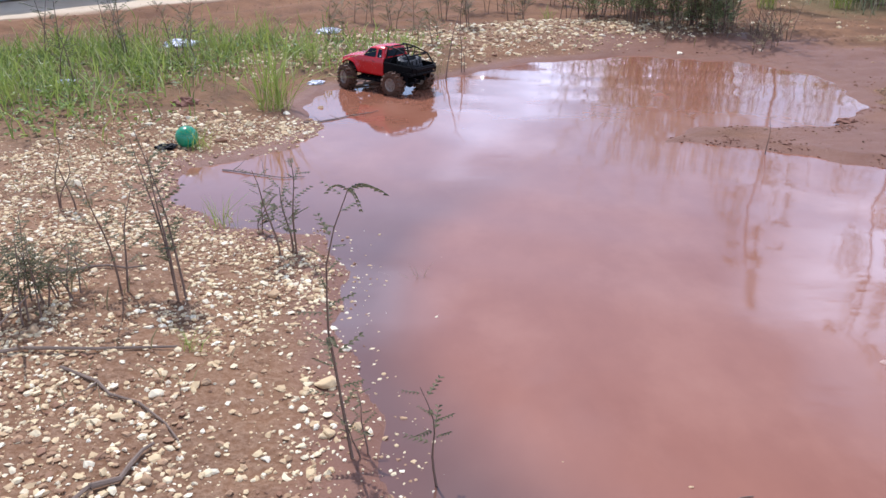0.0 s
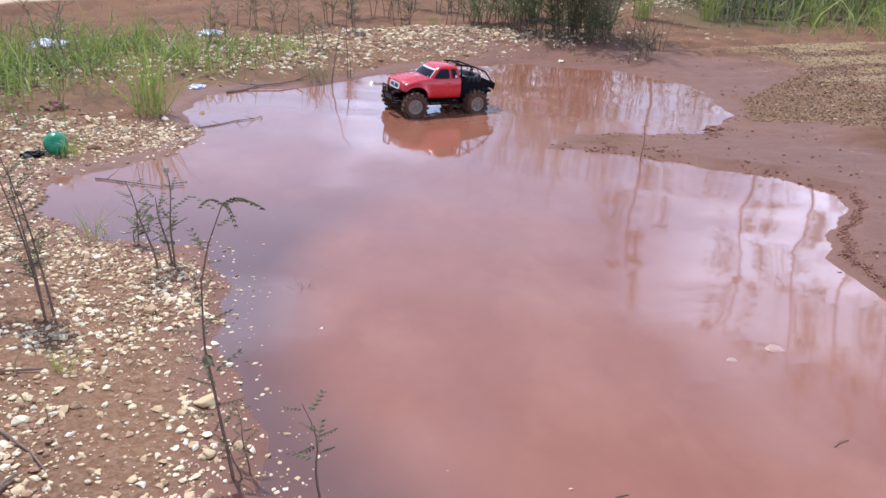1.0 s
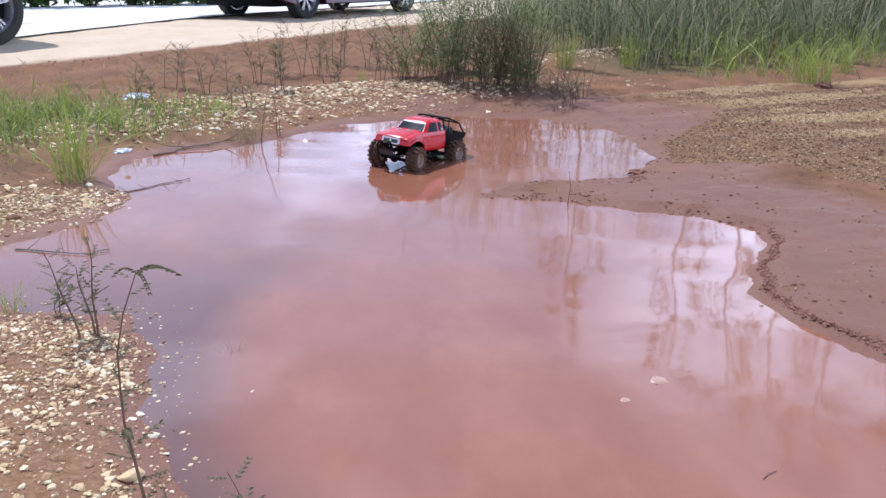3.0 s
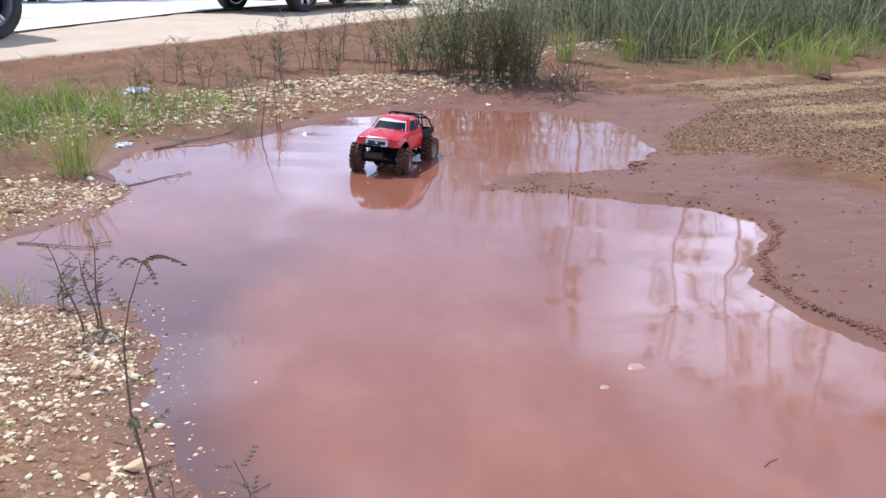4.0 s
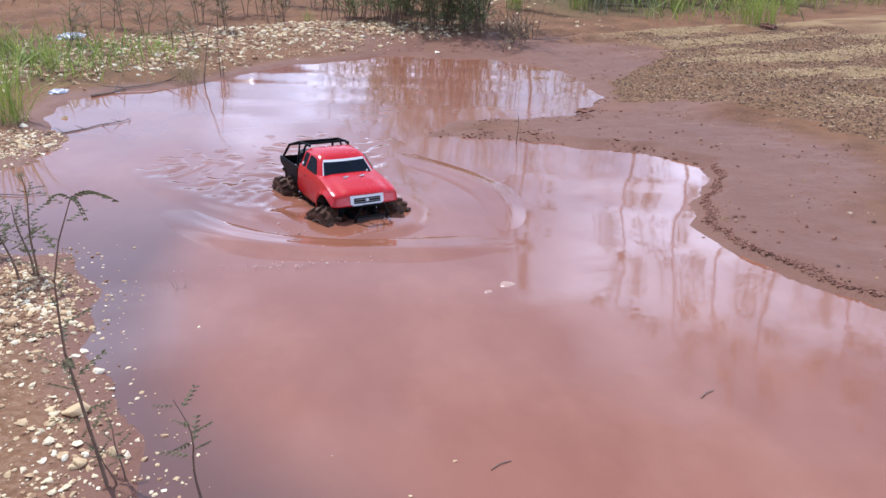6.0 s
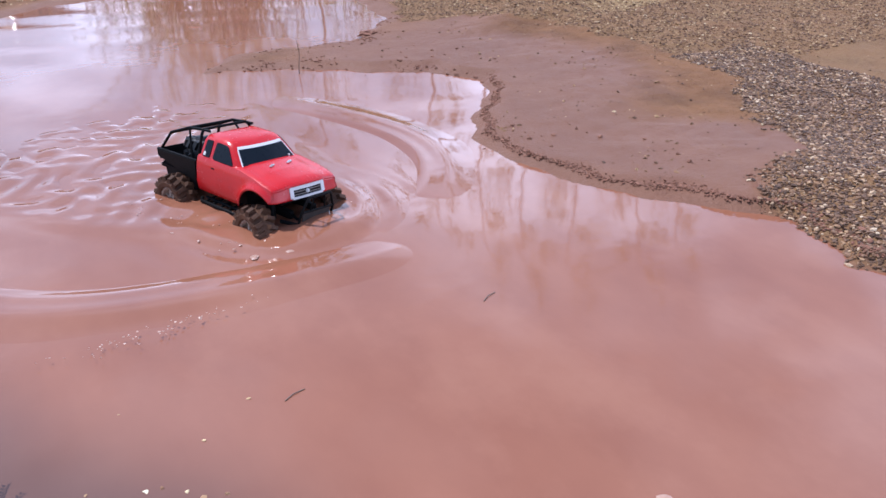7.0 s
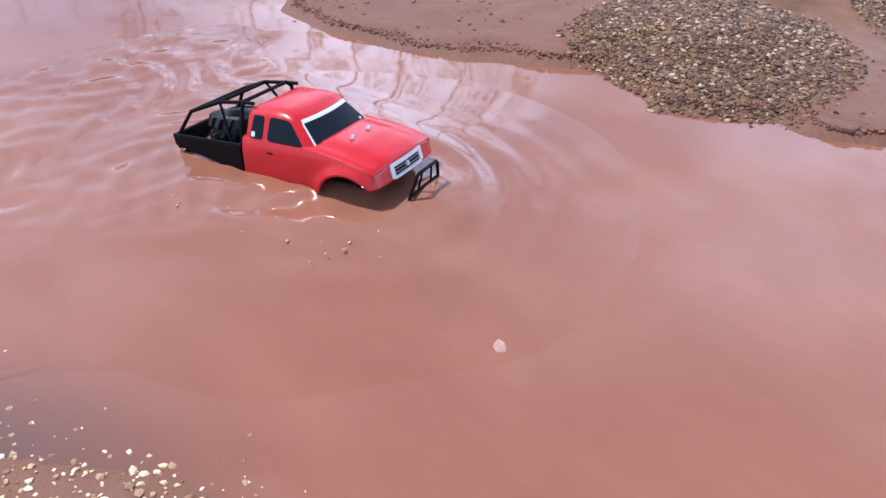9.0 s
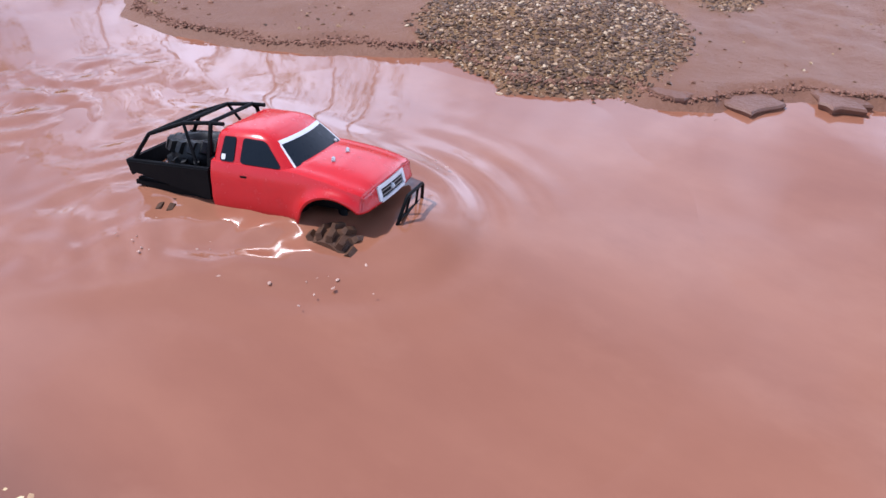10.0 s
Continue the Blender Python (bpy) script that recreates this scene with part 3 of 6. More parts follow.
def leaf_quads(verts, faces, at, along, length, wide, droop=0.15):
    """One pointed leaf of two facets."""
    along = along.normalized()
    side = along.cross(Vector((0, 0, 1)))
    side = side.normalized() if side.length > 1e-3 else Vector((1, 0, 0))
    k = len(verts)
    mid = at + along * length * 0.45
    tip = at + along * length - Vector((0, 0, droop * length))
    verts += [at, mid + side * wide, tip, mid - side * wide + Vector((0, 0, wide * 0.3))]
    faces += [(k, k + 1, k + 2), (k, k + 2, k + 3)]


def weed(name, x, y, tall, stems, label, rnd, leaf=0.05, lean=0.25, thick=0.0028, leaves=12, pinnate=True, spread=0.03, material=None, direction=None, bare=0.25, crown=0, bow=None):
    """A thin weed: one or more woody stems, each with short side leaves."""
    ob = empty(name, pose(x, y, height(x, y) - 0.004))
    verts, faces = [], []
    for s in range(stems):
        bm = bmesh.new()
        a = rnd.uniform(0, 6.28) if direction is None else direction + rnd.uniform(-0.3, 0.3)
        foot = Vector((rnd.uniform(-1, 1) * spread, rnd.uniform(-1, 1) * spread, 0))
        h = tall * rnd.uniform(0.65, 1.0) if s else tall
        l = lean * rnd.uniform(0.4, 1.1)
        line = []
        for k in range(9):
            t = k / 8
            wob = 0.012 * math.sin(7 * t + s + x * 9)
            line.append(foot + Vector((math.cos(a) * (l * h * t ** 1.5 + wob * t), math.sin(a) * (l * h * t ** 1.5) + wob * t, h * t * (1 - 0.1 * l * t))))
        if bow:
            us = [q[0] for q in bow]
            line = [foot + Vector((float(np.interp(k / 8, us, [q[1] for q in bow])), 0.01 * math.sin(5 * k / 8), h * k / 8)) for k in range(9)]
        tube(bm, line, [thick * (1 - 0.75 * k / 8) for k in range(9)], 5)
        for k in range(leaves):
            t = bare + (1 - bare) * (k + rnd.random() * 0.6) / leaves
            i = min(7, int(t * 8))
            at = line[i].lerp(line[i + 1], t * 8 - i) if t < 1 else line[8]
            b = a + k * 2.4 + rnd.uniform(-0.5, 0.5)
            way = Vector((math.cos(b), math.sin(b), rnd.uniform(0.15, 0.9)))
            size = leaf * rnd.uniform(0.6, 1.2) * (1.1 - 0.35 * t)
            if pinnate:
                tip = at + way.normalized() * size
                leaf_quads(verts, faces, at, tip - at, (tip - at).length, thick * 0.4, 0.0)
                for q in range(5):
                    u = 0.2 + 0.8 * q / 4
                    for sgn in (-1, 1):
                        side = way.cross(Vector((0, 0, 1))).normalized() * sgn
                        leaf_quads(verts, faces, at.lerp(tip, u), way.normalized() * 0.8 + side * 0.6, size * 0.26, size * 0.055, 0.25)
            else:
                leaf_quads(verts, faces, at, way, size, size * 0.16)
        for k in range(crown):
            b = k * 2.4 + rnd.uniform(-0.4, 0.4)
            way = Vector((math.cos(b), math.sin(b), rnd.uniform(-0.1, 0.45)))
            for q in range(9):
                at = line[8] + way.normalized() * leaf * 1.3 * q / 9
                for sgn in (-1, 1):
                    side = way.cross(Vector((0, 0, 1))).normalized() * sgn
                    leaf_quads(verts, faces, at - Vector((0, 0, 0.9 * leaf * (q / 9) ** 2)), way.normalized() * 0.95 + side * 0.2, leaf * 0.24, leaf * 0.035, 0.5)
        part("stem", bm, M_STEM, ob)
    if faces:
        tagged(raw("foliage", [tuple(v) for v in verts], faces, material or M_WEED, ob), "", "", "", "stuff")
    return tagged(ob, label, "weed")


def twig(name, points, radius, label, forks=0, rnd=None):
    x0, y0 = points[0][0], points[0][1]
    bm = bmesh.new()
    pts = [Vector(p) for p in points]
    tube(bm, pts, [radius * (1 - 0.6 * k / (len(pts) - 1)) for k in range(len(pts))], 6)
    for k in range(forks):
        i = 1 + k % (len(pts) - 1)
        a = rnd.uniform(0, 6.28)
        l = radius * rnd.uniform(12, 30)
        way = Vector((math.cos(a), math.sin(a), rnd.uniform(0.05, 0.5)))
        tube(bm, [pts[i], pts[i] + way * l * 0.5, pts[i] + way * l + Vector((0, 0, l * 0.1))], [radius * 0.6, radius * 0.45, radius * 0.2], 5)
    return tagged(part(name, bm, M_TWIG), label, "twig")


def stick_on_land(name, a, b, radius, label, rnd, forks=2, lift=0.004):
    pts = []
    for k in range(6):
        t = k / 5
        x, y = a[0] + (b[0] - a[0]) * t + rnd.uniform(-0.02, 0.02), a[1] + (b[1] - a[1]) * t + rnd.uniform(-0.02, 0.02)
        pts.append((x, y, max(height(x, y), -0.002) + radius * 0.6 + lift))
    return twig(name, pts, radius, label, forks, rnd)


def leaf_cloud(name, centres, count, size, material, parent, flat=1.0):
    """Many small leaves round uneven clumps given as (x, y, z, radius)."""
    c = np.array(centres)
    pick = RNG.integers(0, len(c), count)
    d = RNG.standard_normal((count, 3))
    d /= np.linalg.norm(d, axis=1)[:, None]
    r = c[pick, 3] * RNG.uniform(0.35, 1.05, count)
    p = c[pick, :3] + d * r[:, None] * np.array([1, 1, 0.8 * flat])
    u = RNG.standard_normal((count, 3))
    u /= np.linalg.norm(u, axis=1)[:, None]
    w = np.cross(u, RNG.standard_normal((count, 3)))
    w /= np.linalg.norm(w, axis=1)[:, None]
    s = size * RNG.uniform(0.6, 1.3, count)[:, None]
    v = np.stack([p - u * s, p + w * s * 0.4, p + u * s, p - w * s * 0.4], 1).reshape(-1, 3)
    f = (np.arange(count) * 4)[:, None] + np.array([0, 1, 2, 3])
    return raw(name, v, f, material, parent)


# ---- the toy truck; its space: x to its right, y ahead, z up from the foot of the tyres ----
AXLES, TRACK, TYRE_R = (0.150, -0.167), 0.113, 0.060


def lug_pose(k, side):
    return pose(0, 0, 0, 360 * (k + 0.25 * side) / 16) @ pose(side * 0.0167, 0, TYRE_R - 0.003, 0, side * 12, side * 18)


def lug_block(bm, m):
    """One rubber block of the tread."""
    for v in bmesh.ops.create_cube(bm, size=1)["verts"]:
        taper = 0.75 if v.co.z > 0 else 1.0
        v.co = m @ Vector((v.co.x * 0.0257 * taper, v.co.y * 0.0125 * taper, v.co.z * 0.011))


def truck_tyre():
    bm = bmesh.new()
    h, r = 0.027, TYRE_R
    lathe(bm, [(-h * 0.75, 0.031), (-h, 0.036), (-h * 1.05, 0.046), (-h * 0.9, r - 0.008), (-h * 0.5, r - 0.005), (0, r - 0.0045), (h * 0.5, r - 0.005), (h * 0.9, r - 0.008), (h * 1.05, 0.046), (h, 0.036), (h * 0.75, 0.031)], 36)
    return bm


def truck_rim():
    bm = bmesh.new()
    h = 0.022
    lathe(bm, [(h, 0.033), (h + 0.002, 0.031), (h, 0.028), (h * 0.4, 0.0265), (h * 0.2, 0.012), (h * 0.45, 0.009), (h * 0.45, 0.0035), (-h, 0.0035), (-h, 0.033)], 32)
    for k in range(6):
        a = 2 * math.pi * k / 6
        m = pose(0, 0, 0, math.degrees(a)) @ pose(h * 0.55, 0, 0.018, 0, -14)
        made = bmesh.ops.create_cube(bm, size=1)["verts"]
        for v in made:
            v.co = m @ Vector((v.co.x * 0.006, v.co.y * (0.008 if v.co.z > 0 else 0.006), v.co.z * 0.022))
    for k in range(12):
        a = 2 * math.pi * (k + 0.5) / 12
        m = pose(h + 0.0015, 0.0302 * math.cos(a), 0.0302 * math.sin(a))
        made = bmesh.ops.create_cube(bm, size=0.0028)["verts"]
        for v in made:
            v.co = m @ v.co
    return bm


ARCH_Y, ARCH_Z, ARCH_A, ARCH_B = 0.1415, 0.111, 0.0575, 0.050
LEVELS = (0.0, 0.12, 0.28, 0.46, 0.64, 0.8, 0.91, 1.0)


def shell_foot(y):
    """Height of the body's lower edge: sill, front arch, front valance."""
    u = (y - ARCH_Y) / ARCH_A
    z = ARCH_Z + ARCH_B * math.sqrt(1 - u * u) if abs(u) < 1 else 0.1065
    return max(z, 0.141) if y > ARCH_Y else z


def shell_side(y, z):
    """Half width of the body at y and z, with the flare round the arch."""
    w = 0.0995 - 0.0068 * (max(0.0, z - 0.160) / 0.033) ** 2 - 0.16 * max(0.0, 0.124 - z)
    w += 0.0016 * math.exp(-((z - 0.128) / 0.004) ** 2) * (1 if y < 0.08 else 0)
    rho = math.hypot((y - ARCH_Y) / ARCH_A, (z - ARCH_Z) / ARCH_B)
    return w + 0.0085 * math.exp(-((rho - 1.04) / 0.16) ** 2) * float(smooth(0.05, 0.075, y)) - 0.004 * float(smooth(0.165, 0.195, y))


def shell_nose(x, z):
    """How far ahead the front face lies."""
    return 0.1925 + 0.0065 * (1 - (x / 0.1) ** 2) + 0.25 * max(0.0, 0.168 - z)


def truck_shell():
    """Lower red body: hood, wings and doors, with open front arches."""
    bm = bmesh.new()
    stations = [-0.088, -0.083, -0.06, -0.03, 0.0, 0.03, 0.055, 0.07, 0.079] + [ARCH_Y - 0.0565 * math.cos(math.pi * k / 22) for k in range(21)] + [0.1925]
    rings = []
    for n, y in enumerate(stations):
        foot = shell_foot(y)
        edge = float(np.interp(y, [0.06, 0.075, 0.13, 0.175, 0.188, 0.1925], [0.1915, 0.1905, 0.1835, 0.1735, 0.1695, 0.1660]))
        mid = float(np.interp(y, [0.06, 0.075, 0.13, 0.175, 0.188, 0.1925], [0.194, 0.1965, 0.1915, 0.181, 0.1755, 0.1710]))
        half = []
        for f in LEVELS:
            z = foot + f * (edge - foot)
            half.append((shell_side(y, z), z))
        w = half[-1][0]
        for part_x, rise in ((0.95, 0.1), (0.84, 0.16), (0.70, 0.30), (0.62, 0.72), (0.4, 0.9), (0.2, 0.97), (0.0, 1.0)):
            half.append((w * part_x, edge + 0.0015 + (mid - edge) * rise))
        half = half + [(-x, z) for x, z in reversed(half[:-1])]
        bulge = float(smooth(0.12, 0.1925, y))
        rings.append([bm.verts.new((x, y + 0.0065 * (1 - min(1, abs(x) / 0.1) ** 2) * bulge, z)) for x, z in half])
    for a, b in zip(rings, rings[1:]):
        for k in range(len(a) - 1):
            bm.faces.new((a[k], a[k + 1], b[k + 1], b[k]))
    bm.faces.new(rings[0])
    # front face, from the hood's lip down to the valance
    last, n = rings[-1], len(LEVELS)
    top = last[n - 1:len(last) - n + 1]
    foot = last[0].co.z
    grid = [top]
    for r, f in enumerate(reversed(LEVELS[:-1])):
        row = [last[n - 2 - r]]
        for v in top[1:-1]:
            z = foot + f * (v.co.z - foot)
            row.append(bm.verts.new((v.co.x, shell_nose(v.co.x, z), z)))
        grid.append(row + [last[len(last) - n + 1 + r]])
    for a, b in zip(grid, grid[1:]):
        for k in range(len(a) - 1):
            bm.faces.new((a[k], a[k + 1], b[k + 1], b[k]))
    return bm


def truck_cab():
    bm = bmesh.new()
    levels = [(0.184, 0.0945, -0.087, 0.0745, 0.083, 0.0100), (0.195, 0.0925, -0.087, 0.0643, 0.0785, 0.0095), (0.231, 0.0785, -0.084, 0.028, 0.0655, 0.007),
              (0.238, 0.0745, -0.081, 0.018, 0.063, 0.007), (0.2430, 0.067, -0.077, 0.005, 0.057, 0.006), (0.2462, 0.054, -0.068, -0.010, 0.045, 0.004)]
    rings = []
    for z, w, y0, y1, xf, b in levels:
        c = 0.006
        half = [(w, y0 + c), (w, y1 - 0.018), ((w + xf) / 2 + 0.0025, y1 - 0.0065), (xf, y1), (0.66 * xf, y1 + 0.56 * b), (0.33 * xf, y1 + 0.89 * b)]
        line = [(w - c, y0)] + half + [(0, y1 + b)] + [(-x, y) for x, y in reversed(half)] + [(-w + c, y0)]
        rings.append([bm.verts.new((x, y, z)) for x, y in line])
    n = len(rings[0])
    for a, b in zip(rings, rings[1:]):
        for k in range(n):
            bm.faces.new((a[k], a[(k + 1) % n], b[(k + 1) % n], b[k]))
    top = bm.verts.new((0, -0.035, 0.2485))
    for k in range(n):
        bm.faces.new((rings[-1][k], rings[-1][(k + 1) % n], top))
    bm.faces.new(list(reversed(rings[0])))
    return bm


def cab_side(s, y, z, out=0.0014):
    """A point on the cab's side."""
    return Vector((s * (0.0925 - (z - 0.195) * 0.389 + out), y, z + out * 0.4))


def cab_front(u, t, out=0.0014):
    """A point on the windscreen: u from -1 to 1, t from cowl to roof."""
    return Vector((u * (0.0806 - 0.0152 * t), 0.0690 - 0.041 * t + (0.0097 - 0.0027 * t) * (1 - u * u) + out * 0.7, 0.190 + 0.041 * t + out * 0.7))


def patch(bm, at, us, ts, thick):
    """A curved plate over at(u, t), with rims that go down by thick."""
    front = [[bm.verts.new(at(u, t)) for u in us] for t in ts]
    back = [[bm.verts.new(Vector(v.co) - thick) for v in row] for row in front]
    for a, b, flip in ((front, front, False), (back, back, True)):
        for r in range(len(ts) - 1):
            for k in range(len(us) - 1):
                q = (a[r][k], a[r][k + 1], b[r + 1][k + 1], b[r + 1][k])
                bm.faces.new(tuple(reversed(q)) if flip else q)
    rim = [(r, 0) for r in range(len(ts))] + [(len(ts) - 1, k) for k in range(1, len(us))] + [(r, len(us) - 1) for r in range(len(ts) - 2, -1, -1)] + [(0, k) for k in range(len(us) - 2, 0, -1)]
    for (r, k), (p, q) in zip(rim, rim[1:] + rim[:1]):
        bm.faces.new((front[r][k], front[p][q], back[p][q], back[r][k]))


def rounded(corners, share=0.16, steps=4):
    """A polygon's corners, each turned into a short curve."""
    out, n = [], len(corners)
    for k in range(n):
        a, c, b = corners[k - 1], corners[k], corners[(k + 1) % n]
        p, q = c.lerp(a, share), c.lerp(b, share)
        for i in range(steps + 1):
            t = i / steps
            out.append(p * (1 - t) ** 2 + c * 2 * t * (1 - t) + q * t * t)
    return out


def grille_at(x, z, out=0.003):
    return Vector((x, shell_nose(x, z) + out, z))


def make_truck():
    truck = empty("toy_truck", pose(0, 0, 0))
    tagged(truck, "red toy pickup truck with black bed, roll cage and muddy tyres", "toy truck")
    shell = part("body_shell", truck_shell(), M_RED, truck, "glossy red plastic body")
    wall = shell.modifiers.new("wall", "SOLIDIFY")
    wall.thickness, wall.offset = 0.002, -1
    cab = part("cab", truck_cab(), M_RED, truck, "red cab roof and pillars")
    ACROSS = [-0.97 + 1.94 * k / 8 for k in range(9)]
    # windows
    for s in (1, -1):
        for c in ([(-0.033, 0.1935), (0.049, 0.1935), (0.012, 0.2335), (-0.030, 0.2345)], [(-0.0725, 0.1945), (-0.045, 0.1945), (-0.044, 0.2345), (-0.067, 0.2340)]):
            bm = bmesh.new()
            c = rounded([cab_side(s, y, z) for y, z in c])
            slab(bm, c if s > 0 else list(reversed(c)), 0.003)
            part("side_window", bm, M_TINT, cab)
        bm = bmesh.new()
        c = rounded([cab_side(s, y, z, 0.0022) for y, z in ((-0.069, 0.197), (-0.061, 0.197), (-0.061, 0.206), (-0.069, 0.206))], 0.3)
        slab(bm, c if s > 0 else list(reversed(c)), 0.001)
        part("sticker", bm, M_WHITE, cab, "small white sticker")
        bm = bmesh.new()
        box(bm, s * 0.0965 if s > 0 else s * 0.1005, s * 0.1005 if s > 0 else s * 0.0965, -0.031, -0.017, 0.1705, 0.1755, 0.001)
        part("door_handle", bm, M_BLACK, truck)
        for line in ([(-0.038, 0.189), (-0.040, 0.150), (-0.038, 0.110)], [(0.058, 0.188), (0.063, 0.150), (0.060, 0.110)]):
            bm = bmesh.new()
            tube(bm, [(s * (shell_side(y, z) - 0.0001), y, z) for y, z in line], 0.0006, 4)
            part("door_seam", bm, M_BLACK, truck)
        bm = bmesh.new()
        for k in range(7):
            y = 0.024 + k * 0.0055
            w = shell_side(y, 0.136)
            box(bm, min(s * (w - 0.001), s * (w + 0.0006)), max(s * (w - 0.001), s * (w + 0.0006)), y, y + 0.0036, 0.134, 0.1385)
        part("badge", bm, M_WHITE, truck, "row of small pale bars")
    bm = bmesh.new()
    patch(bm, cab_front, ACROSS, [0.10, 0.3, 0.5, 0.7, 0.88], Vector((0, 0.002, 0.002)))
    part("windscreen", bm, M_TINT, cab, "dark tinted windscreen")
    bm = bmesh.new()
    patch(bm, lambda u, t: cab_front(u, t, 0.0017), [u * 1.02 for u in ACROSS], [0.885, 0.95, 1.02], Vector((0, 0.002, 0.002)))
    for u in (-1, 1):
        ends = sorted((u * 0.975, u * 1.01))
        patch(bm, lambda q, t: cab_front(q, t, 0.0017), ends, [0.08, 0.3, 0.6, 0.885], Vector((0, 0.002, 0.002)))
    part("windscreen_surround", bm, M_WHITE, cab, "white band round the windscreen")
    for u in (-0.7, 0.05):
        bm = bmesh.new()
        tube(bm, [cab_front(u, 0.06, 0.003), cab_front(u + 0.3, 0.11, 0.003), cab_front(u + 0.6, 0.13, 0.003)], 0.0012, 5)
        part("wiper", bm, M_BLACK, cab)
    bm = bmesh.new()
    slab(bm, rounded([Vector(p) for p in ((0.07, -0.0885, 0.198), (-0.07, -0.0885, 0.198), (-0.06, -0.0862, 0.231), (0.06, -0.0862, 0.231))]), 0.002)
    part("rear_window", bm, M_TINT, cab)
    bm = bmesh.new()
    tube(bm, [cab_front(-0.82, 0.2, 0.002), cab_front(-0.78, 0.2, 0.002)], 0.003, 8)
    part("sticker", bm, M_WHITE, cab, "small round white sticker on the glass")
    for x in (-0.026, 0.026):
        bm = bmesh.new()
        tube(bm, [(x, 0.107, 0.192), (x, 0.107, 0.2010)], 0.0022, 8)
        tube(bm, [(x - 0.010, 0.103, 0.1985), (x + 0.009, 0.111, 0.1985)], 0.0017, 6)
        tube(bm, [(x - 0.009, 0.106, 0.1985), (x + 0.008, 0.114, 0.1985)], 0.0013, 6)
        part("body_clip", bm, M_CLIP, truck, "bright steel body clip")
    # front: white grille frame, dark mesh, lamps
    bm = bmesh.new()
    depth = Vector((0, 0.006, 0))
    for xs, zs in (([-0.050, -0.025, 0, 0.025, 0.050], [0.1635, 0.1705]), ([-0.046, -0.023, 0, 0.023, 0.046], [0.1425, 0.1475]), ([-0.052, -0.042], [0.1455, 0.1690]), ([0.042, 0.052], [0.1455, 0.1690])):
        patch(bm, lambda x, z: grille_at(x, z, 0.0045), xs, zs, depth)
    grille = part("grille", bm, M_WHITE, truck, "white plastic grille frame")
    bm = bmesh.new()
    patch(bm, lambda x, z: grille_at(x, z, 0.0022), [-0.043, -0.02, 0, 0.02, 0.043], [0.146, 0.155, 0.165], Vector((0, 0.004, 0)))
    part("grille_mesh", bm, M_BLACK, grille)
    for z in (0.1520, 0.1585):
        bm = bmesh.new()
        tube(bm, [grille_at(x, z, 0.003) for x in (-0.042, -0.02, 0, 0.02, 0.042)], 0.0011, 5)
        part("grille_bar", bm, M_CHROME, grille)
    bm = bmesh.new()
    bmesh.ops.create_uvsphere(bm, u_segments=12, v_segments=6, radius=0.0055, matrix=Matrix.Translation(grille_at(0, 0.1555, 0.002)))
    part("emblem", bm, M_WHITE, grille)
    for s in (-1, 1):
        bm = bmesh.new()
        xs = sorted(s * x for x in (0.054, 0.066, 0.078, 0.088, 0.0935))
        patch(bm, lambda x, z: grille_at(x, z, 0.001 - 0.5 * max(0, abs(x) - 0.088)), xs, [0.1475, 0.156, 0.1645], Vector((0, 0.004, 0)))
        lamp = part("headlamp", bm, M_LAMP, truck, "smoked ribbed headlamp")
        for k in range(5):
            bm = bmesh.new()
            z = 0.1488 + k * 0.0036
            tube(bm, [grille_at(s * x, z, 0.001 - 0.5 * max(0, x - 0.088)) for x in (0.055, 0.068, 0.08, 0.088, 0.093)], 0.0008, 5)
            part("rib", bm, M_CHROME, lamp)
    # chassis under the shell
    bm = bmesh.new()
    for s in (-1, 1):
        box(bm, min(s * 0.03, s * 0.042), max(s * 0.03, s * 0.042), -0.25, 0.19, 0.088, 0.108, 0.002)
    box(bm, -0.078, 0.078, -0.08, 0.076, 0.100, 0.180, 0.006)
    box(bm, -0.066, 0.066, 0.070, 0.185, 0.125, 0.160, 0.006)
    box(bm, -0.035, 0.035, -0.06, 0.07, 0.066, 0.1, 0.008)
    chassis = part("chassis", bm, M_BLACK, truck, "black ladder chassis and gearbox")
    for s in (-1, 1):
        bm = bmesh.new()
        tube(bm, [(s * 0.092, -0.085, 0.082), (s * 0.104, -0.072, 0.080), (s * 0.104, 0.068, 0.080), (s * 0.092, 0.080, 0.082)], 0.0045, 8)
        tube(bm, [(s * 0.086, -0.075, 0.085), (s * 0.086, 0.070, 0.085)], 0.0035, 8)
        for y in (-0.06, -0.03, 0.0, 0.03, 0.06):
            tube(bm, [(s * 0.104, y, 0.080), (s * 0.04, y, 0.092)], 0.003, 6)
        part("rock_slider", bm, M_BLACK, chassis)
    for y in AXLES:
        bm = bmesh.new()
        tube(bm, [(-0.092, y, 0.064), (0.092, y, 0.064)], 0.008, 10)
        bmesh.ops.create_uvsphere(bm, u_segments=14, v_segments=8, radius=0.02, matrix=pose(0.015, y, 0.064))
        part("axle", bm, M_BLACK, chassis)
        for s in (-1, 1):
            bm = bmesh.new()
            tube(bm, [(s * 0.058, y, 0.068), (s * 0.05, y - math.copysign(0.02, y), 0.135)], 0.0075, 10)
            part("shock", bm, M_BLACK, chassis)
            bm = bmesh.new()
            tube(bm, [(s * 0.06, y, 0.058), (s * 0.032, y - math.copysign(0.12, y), 0.074)], 0.003, 6)
            part("link", bm, M_BLACK, chassis)
    # front bumper with its hoop and skid plate
    bm = bmesh.new()
    tube(bm, [(-0.072, 0.190, 0.092), (-0.052, 0.228, 0.088), (0.052, 0.228, 0.088), (0.072, 0.190, 0.092)], 0.0045, 8)
